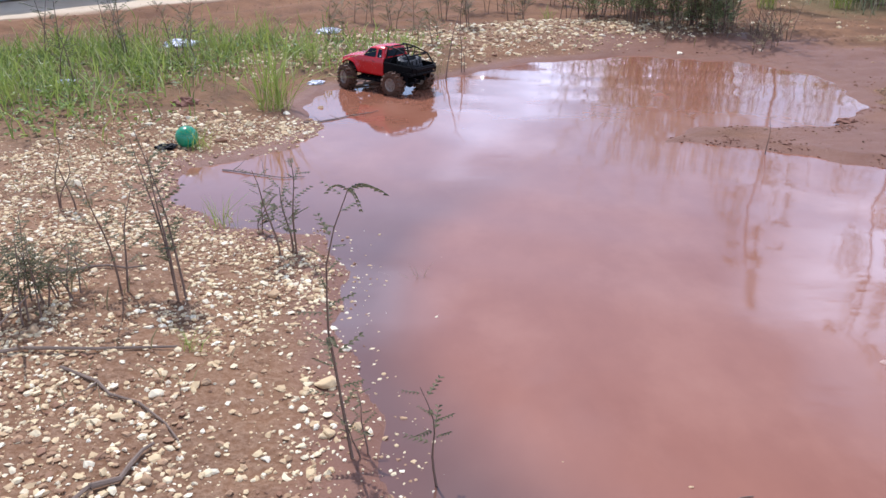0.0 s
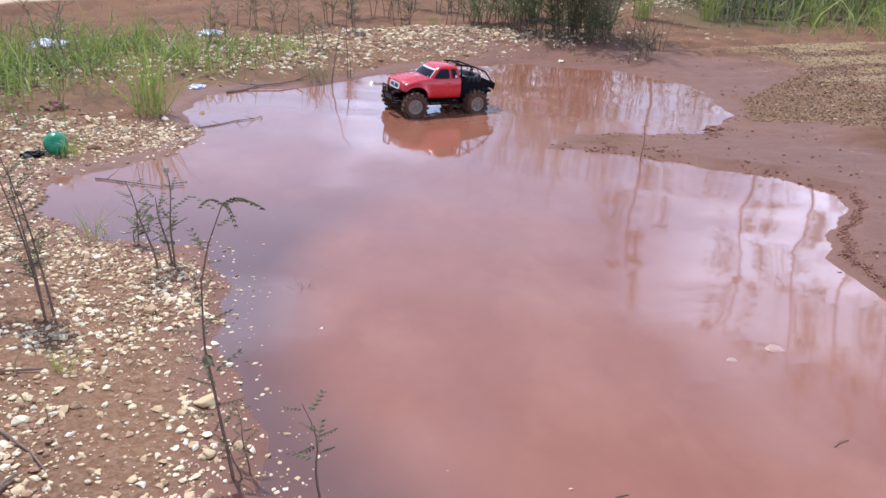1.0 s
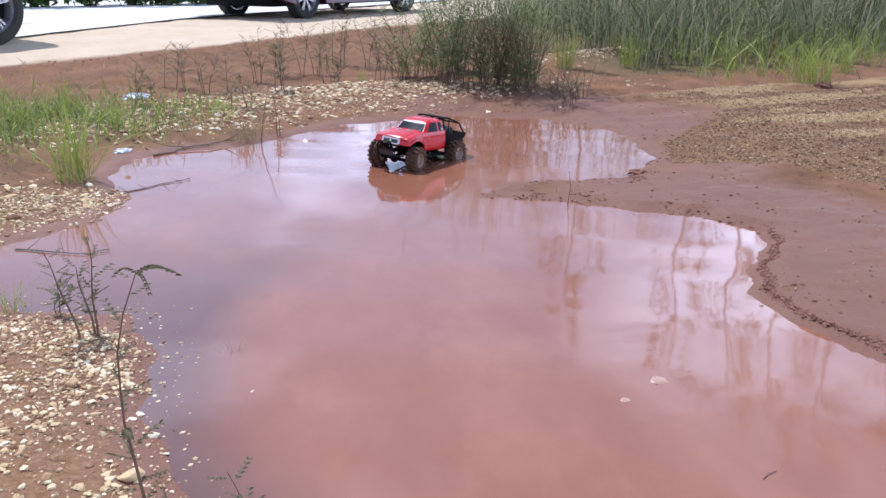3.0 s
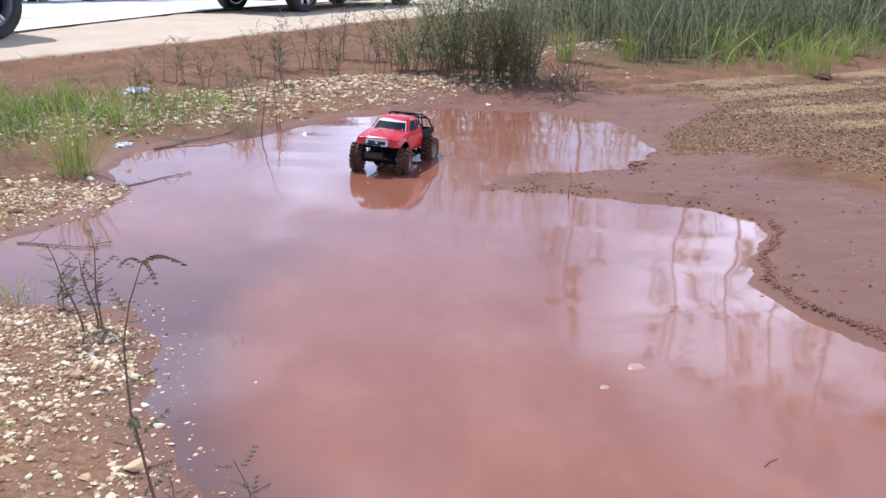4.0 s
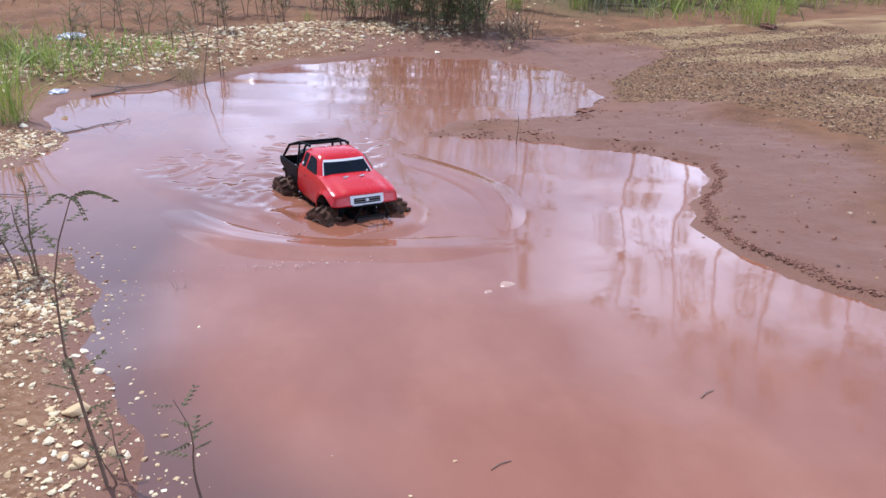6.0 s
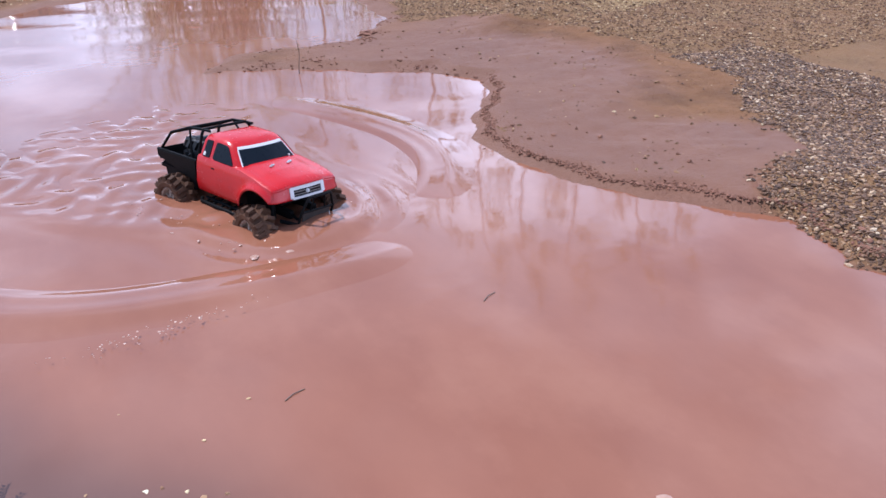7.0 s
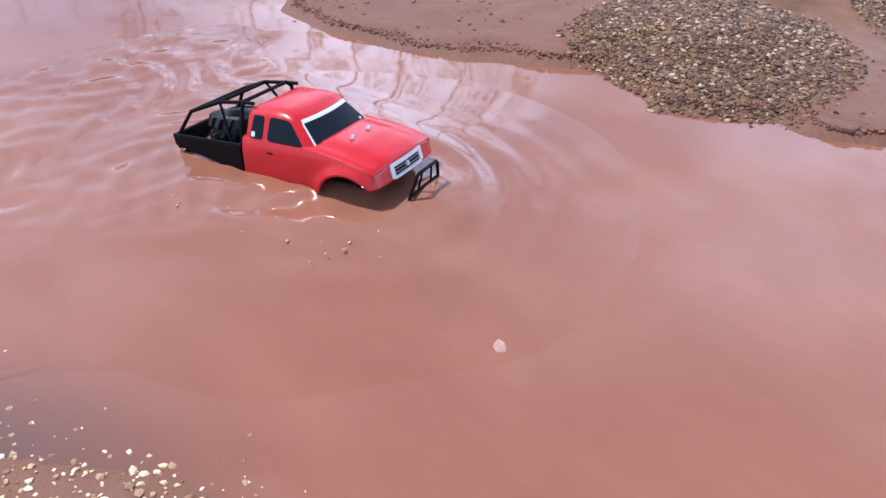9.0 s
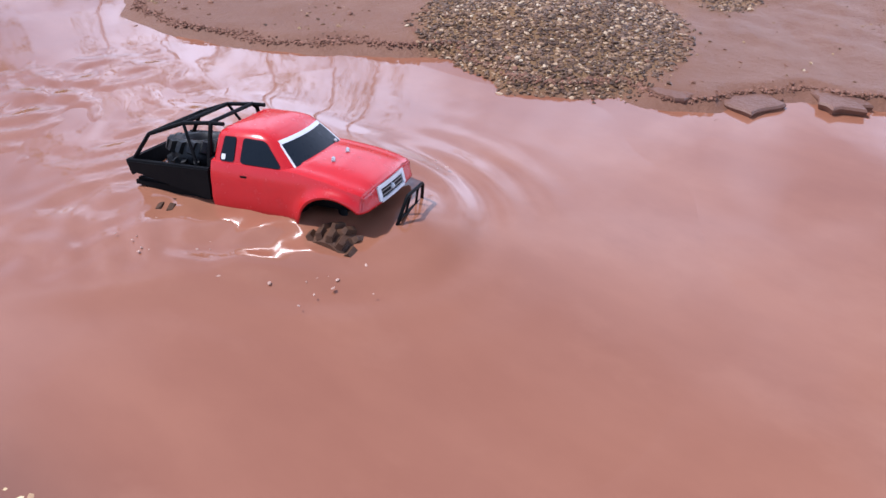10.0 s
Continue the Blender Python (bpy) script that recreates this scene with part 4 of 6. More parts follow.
    tube(bm, [(-0.050, 0.228, 0.088), (-0.049, 0.2385, 0.118), (-0.036, 0.2460, 0.150), (-0.031, 0.2468, 0.1545), (0.031, 0.2468, 0.1545), (0.036, 0.2460, 0.150), (0.049, 0.2385, 0.118), (0.050, 0.228, 0.088)], 0.0032, 8)
    tube(bm, [(-0.049, 0.2385, 0.118), (0.049, 0.2385, 0.118)], 0.0028, 8)
    for s in (-1, 1):
        tube(bm, [(s * 0.036, 0.18, 0.1), (s * 0.036, 0.228, 0.088)], 0.004, 6)
        tube(bm, [(s * 0.016, 0.2455, 0.154), (s * 0.022, 0.2385, 0.118)], 0.0022, 6)
    bumper = part("front_bumper", bm, M_BLACK, truck, "black tube bumper with a hoop")
    bm = bmesh.new()
    slab(bm, [(-0.040, 0.2275, 0.090), (0.040, 0.2275, 0.090), (0.042, 0.234, 0.116), (-0.042, 0.234, 0.116)], 0.003)
    part("skid_plate", bm, M_SKID, bumper, "scuffed dark skid plate with under-nose shade in its colour")
    # open bed with spare wheel and cage
    bm = bmesh.new()
    box(bm, -0.090, 0.090, -0.262, -0.094, 0.124, 0.132)
    for s in (-1, 1):
        slab(bm, [(s * 0.095, -0.094, 0.122), (s * 0.088, -0.268, 0.150), (s * 0.089, -0.270, 0.167), (s * 0.096, -0.094, 0.176)][::s], 0.006)
        tube(bm, [(s * 0.096, -0.094, 0.176), (s * 0.090, -0.272, 0.168)], 0.004, 6)
    slab(bm, [(0.088, -0.264, 0.142), (-0.088, -0.264, 0.142), (-0.088, -0.272, 0.168), (0.088, -0.272, 0.168)], 0.006)
    box(bm, -0.092, 0.092, -0.098, -0.0895, 0.104, 0.194, 0.003)
    bed = part("bed", bm, M_BLACK, truck, "black open bed")
    for k in range(9):
        bm = bmesh.new()
        box(bm, -0.085 + k * 0.0205, -0.077 + k * 0.0205, -0.258, -0.1, 0.132, 0.137)
        part("bed_rib", bm, M_BLACK, bed)
    for s in (-1, 1):
        bm = bmesh.new()
        slab(bm, [(s * 0.086, -0.235, 0.092), (s * 0.086, -0.11, 0.098), (s * 0.086, -0.11, 0.130), (s * 0.086, -0.245, 0.130)][::-s], 0.003)
        part("inner_arch", bm, M_BLACK, bed)
    bm = bmesh.new()
    tube(bm, [(-0.080, -0.268, 0.168), (-0.074, -0.288, 0.160), (-0.070, -0.285, 0.135), (0.070, -0.285, 0.135), (0.074, -0.288, 0.160), (0.080, -0.268, 0.168)], 0.0036, 8)
    tube(bm, [(-0.074, -0.288, 0.160), (0.074, -0.288, 0.160)], 0.0036, 8)
    part("rear_bumper", bm, M_BLACK, bed)
    bm = bmesh.new()
    r = 0.0038
    for s in (-1, 1):
        tube(bm, [(s * 0.088, -0.1, 0.176), (s * 0.072, -0.1, 0.240), (s * 0.064, -0.104, 0.2485)], r, 8)
        tube(bm, [(s * 0.064, -0.078, 0.2490), (s * 0.064, -0.104, 0.2480), (s * 0.066, -0.160, 0.2420), (s * 0.075, -0.230, 0.2170), (s * 0.086, -0.262, 0.170)], r, 8)
        tube(bm, [(s * 0.066, -0.160, 0.2420), (s * 0.088, -0.125, 0.176)], r * 0.8, 6)
    tube(bm, [(-0.064, -0.104, 0.2490), (0.064, -0.104, 0.2490)], r, 8)
    tube(bm, [(-0.066, -0.160, 0.2420), (0.066, -0.160, 0.2420)], r, 8)
    tube(bm, [(-0.075, -0.230, 0.2170), (0.075, -0.230, 0.2170)], r, 8)
    tube(bm, [(-0.066, -0.160, 0.2420), (0.075, -0.230, 0.2170)], r * 0.8, 6)
    part("roll_cage", bm, M_BLACK, bed, "black tube roll cage")
    spare = part("spare_tyre", truck_tyre(), M_SPARE, truck, "black spare tyre lying in the bed")
    spare.matrix_basis = pose(0, -0.178, 0.168, 0, 82, 12)
    bm = bmesh.new()
    lug_block(bm, pose(0, 0, 0))
    lug = part("lug", bm, M_SPARE, spare)
    for k in range(16):
        for side in (-1, 1):
            block = lug if (k, side) == (0, -1) else new("lug", lug.data)
            block.parent, block.matrix_basis = spare, lug_pose(k, side)
    # wheels: each a tyre that carries its rim
    meshes = None
    wheels = []
    for y in AXLES:
        for s in (-1, 1):
            if meshes is None:
                w = part("wheel", truck_tyre(), M_RUBBER, truck, "knobbly tyre caked with mud")
                rim = part("rim", truck_rim(), M_RIM, w, "mud-stained pale rim")
                bm = bmesh.new()
                lug_block(bm, pose(0, 0, 0))
                lug = part("lug", bm, M_RUBBER, w)
                lug.matrix_basis = lug_pose(0, -1)
                meshes = w.data, rim.data, lug.data
            else:
                w, rim, lug = new("wheel", meshes[0]), new("rim", meshes[1]), None
                w.parent, rim.parent = truck, w
                tagged(w, "knobbly tyre caked with mud"), tagged(rim, "mud-stained pale rim")
            for k in range(16):
                for side in (-1, 1):
                    if lug is None or k or side > 0:
                        block = new("lug", meshes[2])
                        block.parent, block.matrix_basis = w, lug_pose(k, side)
            if s < 0:
                rim.matrix_basis = pose(0, 0, 0, 0, 180)
            wheels.append((w, s, y))
    return truck, wheels


# ---- full-size parked vehicles beyond the verge ----
def car_wheel_tyre(r, w):
    bm = bmesh.new()
    lathe(bm, [(-w * 0.8, r * 0.68), (-w, r * 0.78), (-w * 0.95, r * 0.93), (-w * 0.7, r), (w * 0.7, r), (w * 0.95, r * 0.93), (w, r * 0.78), (w * 0.8, r * 0.68)], 40)
    return bm


def car_wheel_rim(r, w, spokes):
    bm = bmesh.new()
    q = r * 0.69
    lathe(bm, [(w * 0.85, q), (w * 0.95, q * 0.97), (w * 0.6, q * 0.9), (w * 0.1, q * 0.88), (-w * 0.8, q * 0.9), (-w * 0.8, q)], 40)
    lathe(bm, [(w * 0.1, 0.005), (w * 0.75, 0.005), (w * 0.7, q * 0.2), (w * 0.1, q * 0.24)], 20)
    for k in range(spokes):
        for off in (-0.09, 0.09):
            a = 2 * math.pi * k / spokes + off
            m = pose(w * 0.62, 0, 0, math.degrees(a))
            made = bmesh.ops.create_cube(bm, size=1)["verts"]
            for v in made:
                v.co = m @ Vector((v.co.x * w * 0.2, v.co.y * q * 0.09, q * (0.55 + v.co.z * 0.75)))
    return bm


def brake_disc(r):
    bm = bmesh.new()
    lathe(bm, [(-0.02, 0.01), (0.0, 0.01), (0.0, r * 0.62), (-0.02, r * 0.62)], 28)
    return bm


def vehicle_body(length, half, sill, belt, roof, nose, tail, cab0, cab1, arch_y, arch_r):
    """A rounded car body: side outline with wheel arches, drawn across its width."""
    low = [(-length / 2, sill + 0.12)]
    for y in sorted(arch_y):
        for k in range(9):
            a = math.pi * (1 - k / 8)
            low.append((y + arch_r * math.cos(a), max(sill, sill + arch_r * 0.82 * math.sin(a))))
    low += [(length / 2 - 0.08, sill + 0.02), (length / 2, sill + 0.14)]
    top = [(length / 2 + 0.01, nose - 0.16), (length / 2 - 0.06, nose), (cab1 + 0.35, belt - 0.02), (cab1 + 0.05, belt), (cab1 - 0.55, roof), ((cab0 + cab1) / 2, roof + 0.03), (cab0 + 0.45, roof - 0.02), (cab0, belt), (-length / 2 + 0.06, tail), (-length / 2 - 0.01, tail - 0.2)]
    side = low + top
    bm = bmesh.new()
    rings = []
    for x in (-1, -0.96, -0.8, -0.4, 0, 0.4, 0.8, 0.96, 1):
        ring = []
        for y, z in side:
            u = abs(x)
            wide = half * (1 - 0.20 * max(0, z - belt) / (roof - belt))
            yy = y * (1 - 0.045 * u ** 3)
            ring.append(bm.verts.new((x * wide, yy, z - (0.03 * max(0, u - 0.85) * 6 if z > belt else 0))))
        rings.append(ring)
    for a, b in zip(rings, rings[1:]):
        for k in range(len(side)):
            j = (k + 1) % len(side)
            bm.faces.new((a[k], a[j], b[j], b[k]))
    for ring in (rings[0], rings[-1]):
        bmesh.ops.triangulate(bm, faces=[bm.faces.new(ring)])
    return bm


def vehicle(name, m, label, paint, length, half, sill, belt, roof, nose, tail, cab0, cab1, axles, r, wheel_half, track, spokes):
    car = empty(name, m)
    tagged(car, label, "car")
    body = part("body", vehicle_body(length, half, sill, belt, roof, nose, tail, cab0, cab1, axles, r * 1.18), paint, car)
    bm = bmesh.new()
    box(bm, -half * 0.8, half * 0.8, -length / 2 + 0.25, length / 2 - 0.3, sill - 0.03, sill + 0.25, 0.03)
    for y in axles:
        tube(bm, [(-track, y, r), (track, y, r)], 0.05, 8)
    part("underbody", bm, M_BLACK, car)
    for s in (-1, 1):
        bm = bmesh.new()
        y0, y1 = cab0 + 0.5, cab1 - 0.35
        mid = (y0 + y1) / 2
        for a, b in ((y0, mid - 0.04), (mid + 0.04, y1)):
            w0, w1 = half * 1.004, half * 0.835
            c = [(s * w0, a - 0.1 * (a < mid - 0.5), belt + 0.03), (s * w0, b, belt + 0.03), (s * w1, b - 0.25 * (b > mid), roof - 0.08), (s * w1, a, roof - 0.08)]
            slab(bm, c if s > 0 else c[::-1], 0.02)
        part("side_window", bm, M_GLASS, body)
        bm = bmesh.new()
        box(bm, s * (half - 0.005), s * (half + 0.012), min(axles) + r * 1.3, max(axles) - r * 1.3, sill + 0.24, sill + 0.29, 0.005)
        part("rub_strip", bm, M_BLACK, body)
        bm = bmesh.new()
        box(bm, s * half * 0.62, s * half * 0.93, -length / 2 - 0.03, -length / 2 + 0.1, tail - 0.24, tail - 0.1, 0.02)
        part("tail_lamp", bm, M_RED, body)
    bm = bmesh.new()
    box(bm, -half * 0.93, half * 0.93, -length / 2 - 0.07, -length / 2 + 0.12, sill + 0.12, sill + 0.32, 0.04)
    part("rear_bumper", bm, paint, body)
    tyre, rim, disc = None, None, None
    for y in axles:
        for s in (-1, 1):
            if tyre is None:
                w = part("wheel", car_wheel_tyre(r, wheel_half), M_TYRE, car, "black rubber tyre")
                q = part("rim", car_wheel_rim(r, wheel_half, spokes), M_ALLOY, w, "silver alloy rim")
                d = part("brake_disc", brake_disc(r), M_BLACK, w)
                tyre, rim, disc = w.data, q.data, d.data
            else:
                w, q, d = new("wheel", tyre), new("rim", rim), new("brake_disc", disc)
                w.parent, q.parent, d.parent = car, w, w
            w.matrix_basis = pose(s * track, y, r)
            if s < 0:
                q.matrix_basis = pose(0, 0, 0, 0, 180)
    return car


def tree(name, x, y, tall, spread, count, label, rnd, leaf=0.09, crown_low=0.35):
    ob = empty(name, pose(x, y, height(x, y)))
    bm = bmesh.new()
    tops = []
    tube(bm, [(0, 0, -0.1), (0.05 * spread, 0.02, tall * 0.3), (-0.04 * spread, 0.06, tall * 0.62), (0, 0, tall * 0.92)], [0.005 * tall, 0.0045 * tall, 0.003 * tall, 0.0015 * tall], 8)
    for k in range(11):
        t = crown_low + (0.92 - crown_low) * k / 10
        a = k * 2.4 + rnd.uniform(-0.4, 0.4)
        l = spread * (1.05 - 0.6 * t) * rnd.uniform(0.6, 1.1)
        end = Vector((math.cos(a) * l, math.sin(a) * l, tall * t + l * rnd.uniform(0.2, 0.6)))
        tube(bm, [(0, 0, tall * t), end * 0.5 + Vector((0, 0, tall * t * 0.5 + 0.02 * tall)), end], [0.002 * tall, 0.0015 * tall, 0.001 * tall], 5)
        for f in (0.55, 0.8, 1.0):
            tops.append((end.x * f, end.y * f, tall * t + (end.z - tall * t) * f, l * rnd.uniform(0.2, 0.42)))
    part("trunk", bm, M_BARK, ob)
    leaf_cloud("crown", tops, count, leaf, M_TREE, ob, 3.2)
    return tagged(ob, label, "tree")


def shrub(name, x, y, wide, tall, count, label, rnd, leaf=0.06, material=None):
    ob = empty(name, pose(x, y, height(x, y)))
    bm = bmesh.new()
    tops = []
    for k in range(9):
        a, l = rnd.uniform(0, 6.28), rnd.uniform(0.2, 1.0)
        end = Vector((math.cos(a) * wide * l, math.sin(a) * wide * 0.6 * l, tall * rnd.uniform(0.4, 0.95)))
        tube(bm, [(0, 0, -0.05), end * 0.5 + Vector((0, 0, 0.1 * tall)), end], [0.03, 0.02, 0.008], 5)
        for f in (0.35, 0.7, 1.0):
            tops.append((end.x * f, end.y * f, end.z * f, wide * rnd.uniform(0.16, 0.34)))
    part("branches", bm, M_BARK, ob)
    leaf_cloud("crown", tops, count, leaf, material or M_TREE, ob)
    return tagged(ob, label, "shrub")


# ---- the place ----
make_ground()
make_water()
rnd = random.Random(11)

# gravel: pale limestone on the near bank and beyond the pond, brown grit to the east

def pale_near(x, y):
    return (0.12 + 0.88 * smooth(-0.45, 0.45, rough_noise(2.2 * x, 2.2 * y) + 0.5 * rough_noise(6 * x, 6 * y + 2))) * (0.7 + 0.3 * smooth(1.2, 1.6, y)) * covers(x, y)[0][:, 0] * smooth(-0.05, 0.06, shore_distance(x, y)) * smooth(-1.75, -1.35, x + 0.15 * rough_noise(3 * x, 3 * y)) * smooth(0.45, 0.75, y + 0.12 * rough_noise(3 * x + 2, 3 * y))


stone_field("limestone_gravel", pale_near, (-1.75, 0.4, 0.45, 3.5), 118000, 0.0016, 0.0088, 2.3, M_LIMESTONE, "loose pale limestone chips on the red bank")
stone_field("limestone_gravel", lambda x, y: 0.9 * np.clip(blob(x, y, 0.6, 5.75, 1.2, 0.36, 12) + blob(x, y, 3.5, 7.75, 0.6, 0.25) + 0.6 * blob(x, y, -0.85, 3.25, 0.4, 0.3) + 0.75 * blob(x, y, -0.35, 4.95, 0.95, 0.28, 22), 0, 1) * smooth(0.03, 0.15, shore_distance(x, y)),
            (-1.6, 4.4, 2.8, 8.3), 80000, 0.004, 0.021, 2.6, M_LIMESTONE, "heaped pale limestone rubble beyond the pond")
stone_field("shore_chips", lambda x, y: 0.7 * (0.012 + 0.988 * smooth(-0.13, 0.0, shore_distance(x, y))) * smooth(-0.4, -0.2, shore_distance(x, y)) * smooth(0.3, 0.1, shore_distance(x, y)) * smooth(0.55, 0.35, x), (-0.7, 0.6, 0.4, 2.6), 12000, 0.0013, 0.0055, 2.6, M_LIMESTONE, "scattered stone chips along the waterline", 0.5, 0.15, -0.0012)
stone_field("wet_chips", lambda x, y: 1.0 * smooth(-0.05, 0.0, shore_distance(x, y)) * smooth(0.4, 0.2, shore_distance(x, y)) * (0.25 + 0.75 * smooth(-0.2, 0.4, rough_noise(7 * x, 7 * y))), (-0.1, 0.45, 0.4, 1.1), 4500, 0.0018, 0.0062, 2.4, M_LIMESTONE, "stone chips on the wet spit at the waterline", 0.5, 0.15, -0.001)
stone_field("brown_gravel", lambda x, y: gravel_cover(x, y), (1.55, 2.9, 0.45, 2.2), 72000, 0.0024, 0.0074, 2.2, M_HEAP, "heap of wet brown pea gravel at the water's edge")
stone_field("brown_gravel", lambda x, y: gravel_cover(x, y) * (1 - 0.85 * straw_cover(x, y)), (1.8, 4.8, 2.0, 5.4), 70000, 0.003, 0.0085, 2.0, M_GRAVEL, "spread of brown gravel over the mud flat", coarse=True)
stone_field("dry_grit", lambda x, y: straw_cover(x, y), (2.3, 4.9, 2.4, 5.6), 55000, 0.003, 0.008, 2.0, M_STRAW, "pale dry grit in bands over the mud flat", coarse=True)
stone_field("flat_grit", lambda x, y: (0.04 + 0.5 * smooth(0.05, 0.55, rough_noise(2.3 * x + 4, 3.1 * y))) * smooth(0.04, 0.12, shore_distance(x, y)) * smooth(0.9, 1.3, x), (0.9, 4.6, 0.0, 6.8), 60000, 0.0018, 0.0075, 2.6, M_GRAVEL, "thin grit pressed into the mud flat", coarse=True)
stone_field("mud_clods", lambda x, y: 0.5 * smooth(0.6, 0.02, shore_distance(x, y)) * smooth(0.0, 0.5, rough_noise(3 * x, 3 * y)) * smooth(1.0, 1.3, x) + 0.35 * np.clip(blob(verge(x, y), 0 * x, -0.35, 0, 0.35, 1), 0, 1) * smooth(5, 7, y),
            (-3.0, 3.2, 0.0, 12.0), 60000, 0.002, 0.010, 2.8, M_CLOD, "crumbs of drying red mud")
stone_field("spit_crumbs", lambda x, y: 0.5 * smooth(0.13, 0.02, np.abs(shore_distance(x, y) - 0.05)) * smooth(-0.1, 0.4, rough_noise(5 * x, 5 * y)), (0.8, 2.1, 2.55, 3.6), 12000, 0.002, 0.008, 2.4, M_CLOD, "crumbs of mud along the spit")
stone_field("ridge_crumbs", lambda x, y: smooth(0.02, 0.006, np.abs(shore_distance(x, y) - 0.048)) * smooth(1.25, 1.4, x) * smooth(2.5, 2.3, y), (1.3, 2.2, 0.0, 2.5), 90000, 0.002, 0.0055, 2.0, M_CLOD, "crumbly mud lip along the pond edge")

spots = sprinkle(lambda x, y: pale_near(x, y) * 0.8 + 0.1 * smooth(0.1, 0.3, shore_distance(x, y)), (-1.6, 0.3, 0.6, 2.6), 130)
spots = [tuple(p) for p in spots[:44]] + [(-0.21, 1.47, height(-0.21, 1.47)), (0.185, 0.765, height(0.185, 0.765)), (-0.23, 1.32, height(-0.23, 1.32)), (-0.57, 3.74, height(-0.57, 3.74)), (-1.34, 4.57, height(-1.34, 4.57))]
for k, p in enumerate(spots):
    s = rnd.uniform(0.010, 0.018) if k < 44 else 0.012
    v, f = stones_arrays(np.zeros((1, 3)), np.array([s]), 0.6)
    ob = raw("stone", v, f, M_LIMESTONE)
    ob.matrix_world = pose(p[0], p[1], max(p[2], -0.004) + s * 0.3, 0, 0, rnd.uniform(0, 360))
    bev = ob.modifiers.new("worn", "BEVEL")
    bev.width, bev.segments = s * 0.12, 1
    tagged(ob, "pale limestone lump lying on the bank", "stone", "stones on the bank")

# growth: low grass, tall grass, tufts
blade_field("low_grass", lambda x, y: np.clip(blob(x, y, -2.2, 4.5, 0.75, 1.0, -15) * 1.5 + 0.5 * blob(x, y, -0.95, 5.1, 0.55, 0.5), 0, 1) * smooth(0.05, 0.3, shore_distance(x, y)) * (0.25 + 0.75 * smooth(-0.35, 0.25, rough_noise(2.1 * x + 2, 2.1 * y))), (-4.2, 0, 3.0, 6.8), 24000, 0.06, 0.2, 0.0035, 0.9, M_GRASS, "fresh green grass on the bank")
blade_field("tall_grass", lambda x, y: smooth(6.6, 7.6, y - 0.28 * (x - 5) + 0.4 * rough_noise(x, y)) * smooth(2.9, 3.9, x) * (0.12 + 0.88 * smooth(-0.25, 0.35, rough_noise(1.6 * x, 1.6 * y) + 0.6 * rough_noise(4 * x, 4 * y))), (2.8, 11, 5.5, 12), 24000, 0.30, 1.25, 0.0052, 0.9, M_TALL, "tall green grass with dry stalks at the field's edge")
blade_field("grass_edge", lambda x, y: smooth(5.9, 6.9, y - 0.28 * (x - 5) + 0.5 * rough_noise(2 * x, y)) * smooth(8.4, 7.2, y - 0.28 * (x - 5)) * smooth(3.2, 4.2, x) * (0.1 + 0.9 * smooth(-0.2, 0.4, rough_noise(2.6 * x, 2.6 * y + 4))), (3, 9, 5, 10), 9000, 0.10, 0.50, 0.0050, 1.2, M_GRASS, "low green grass before the tall grass")
blade_field("sparse_grass", lambda x, y: 0.5 * smooth(0.1, 0.7, rough_noise(2.5 * x, 2.5 * y)) * smooth(0.15, 0.4, shore_distance(x, y)) * smooth(2.2, 1.4, x), (-2.5, 2.4, 2.4, 8.0), 5000, 0.03, 0.12, 0.0025, 1.0, M_DRY, "thin dry grass over the stones")
blade_field("bank_straw", lambda x, y: 0.5 * smooth(-0.1, 0.6, rough_noise(3 * x + 1, 3 * y)) * smooth(0.1, 0.3, shore_distance(x, y)), (-2.4, 0, 1.2, 3.4), 4200, 0.02, 0.08, 0.0018, 1.3, M_DRY, "short dry straw between the stones")
tuft("grass_tuft", -0.77, 3.66, 75, 0.42, 0.075, M_GRASS, "tuft of green grass at the muddy shore", 0.4)
tuft("grass_tuft", -0.93, 2.99, 40, 0.13, 0.05, M_GRASS, "small green tuft beside the ball", 0.3)
tuft("grass_tuft", -0.06, 4.42, 70, 0.17, 0.09, M_DRY, "dry tuft of stalks at the far shore", 0.6)
tuft("grass_tuft", -0.52, 1.44, 22, 0.07, 0.02, M_GRASS, "small green tuft among the stones", 0.3)
tuft("grass_tuft", -0.65, 2.2, 26, 0.13, 0.05, M_GRASS, "green tuft on the muddy inlet", 0.2)
tuft("grass_tuft", 4.28, 5.66, 110, 0.42, 0.16, M_GRASS, "loose tuft of green grass on the mud", 0.4)
tuft("grass_tuft", -0.07, 1.82, 14, 0.1, 0.012, M_DRY, "withered stalks standing in shallow water", 0.6)
tuft("grass_tuft", -0.17, 2.7, 12, 0.09, 0.02, M_DRY, "bent dry stalks in the water", 0.8)
tuft("grass_tuft", 0.8, 6.3, 34, 0.16, 0.04, M_GRASS, "small green tuft on pale rubble", 0.2)
for x, y, h in ((-1.15, 5.5, 0.26), (-1.35, 4.95, 0.24), (-0.75, 4.75, 0.18), (-2.0, 3.75, 0.2), (-0.2, 5.15, 0.14), (5.0, 6.2, 0.35), (3.3, 6.9, 0.4), (2.7, 6.9, 0.4)):
    tuft("grass_tuft", x, y, 60, h, 0.08, M_GRASS, "ragged green grass tuft on bare earth", 0.4)

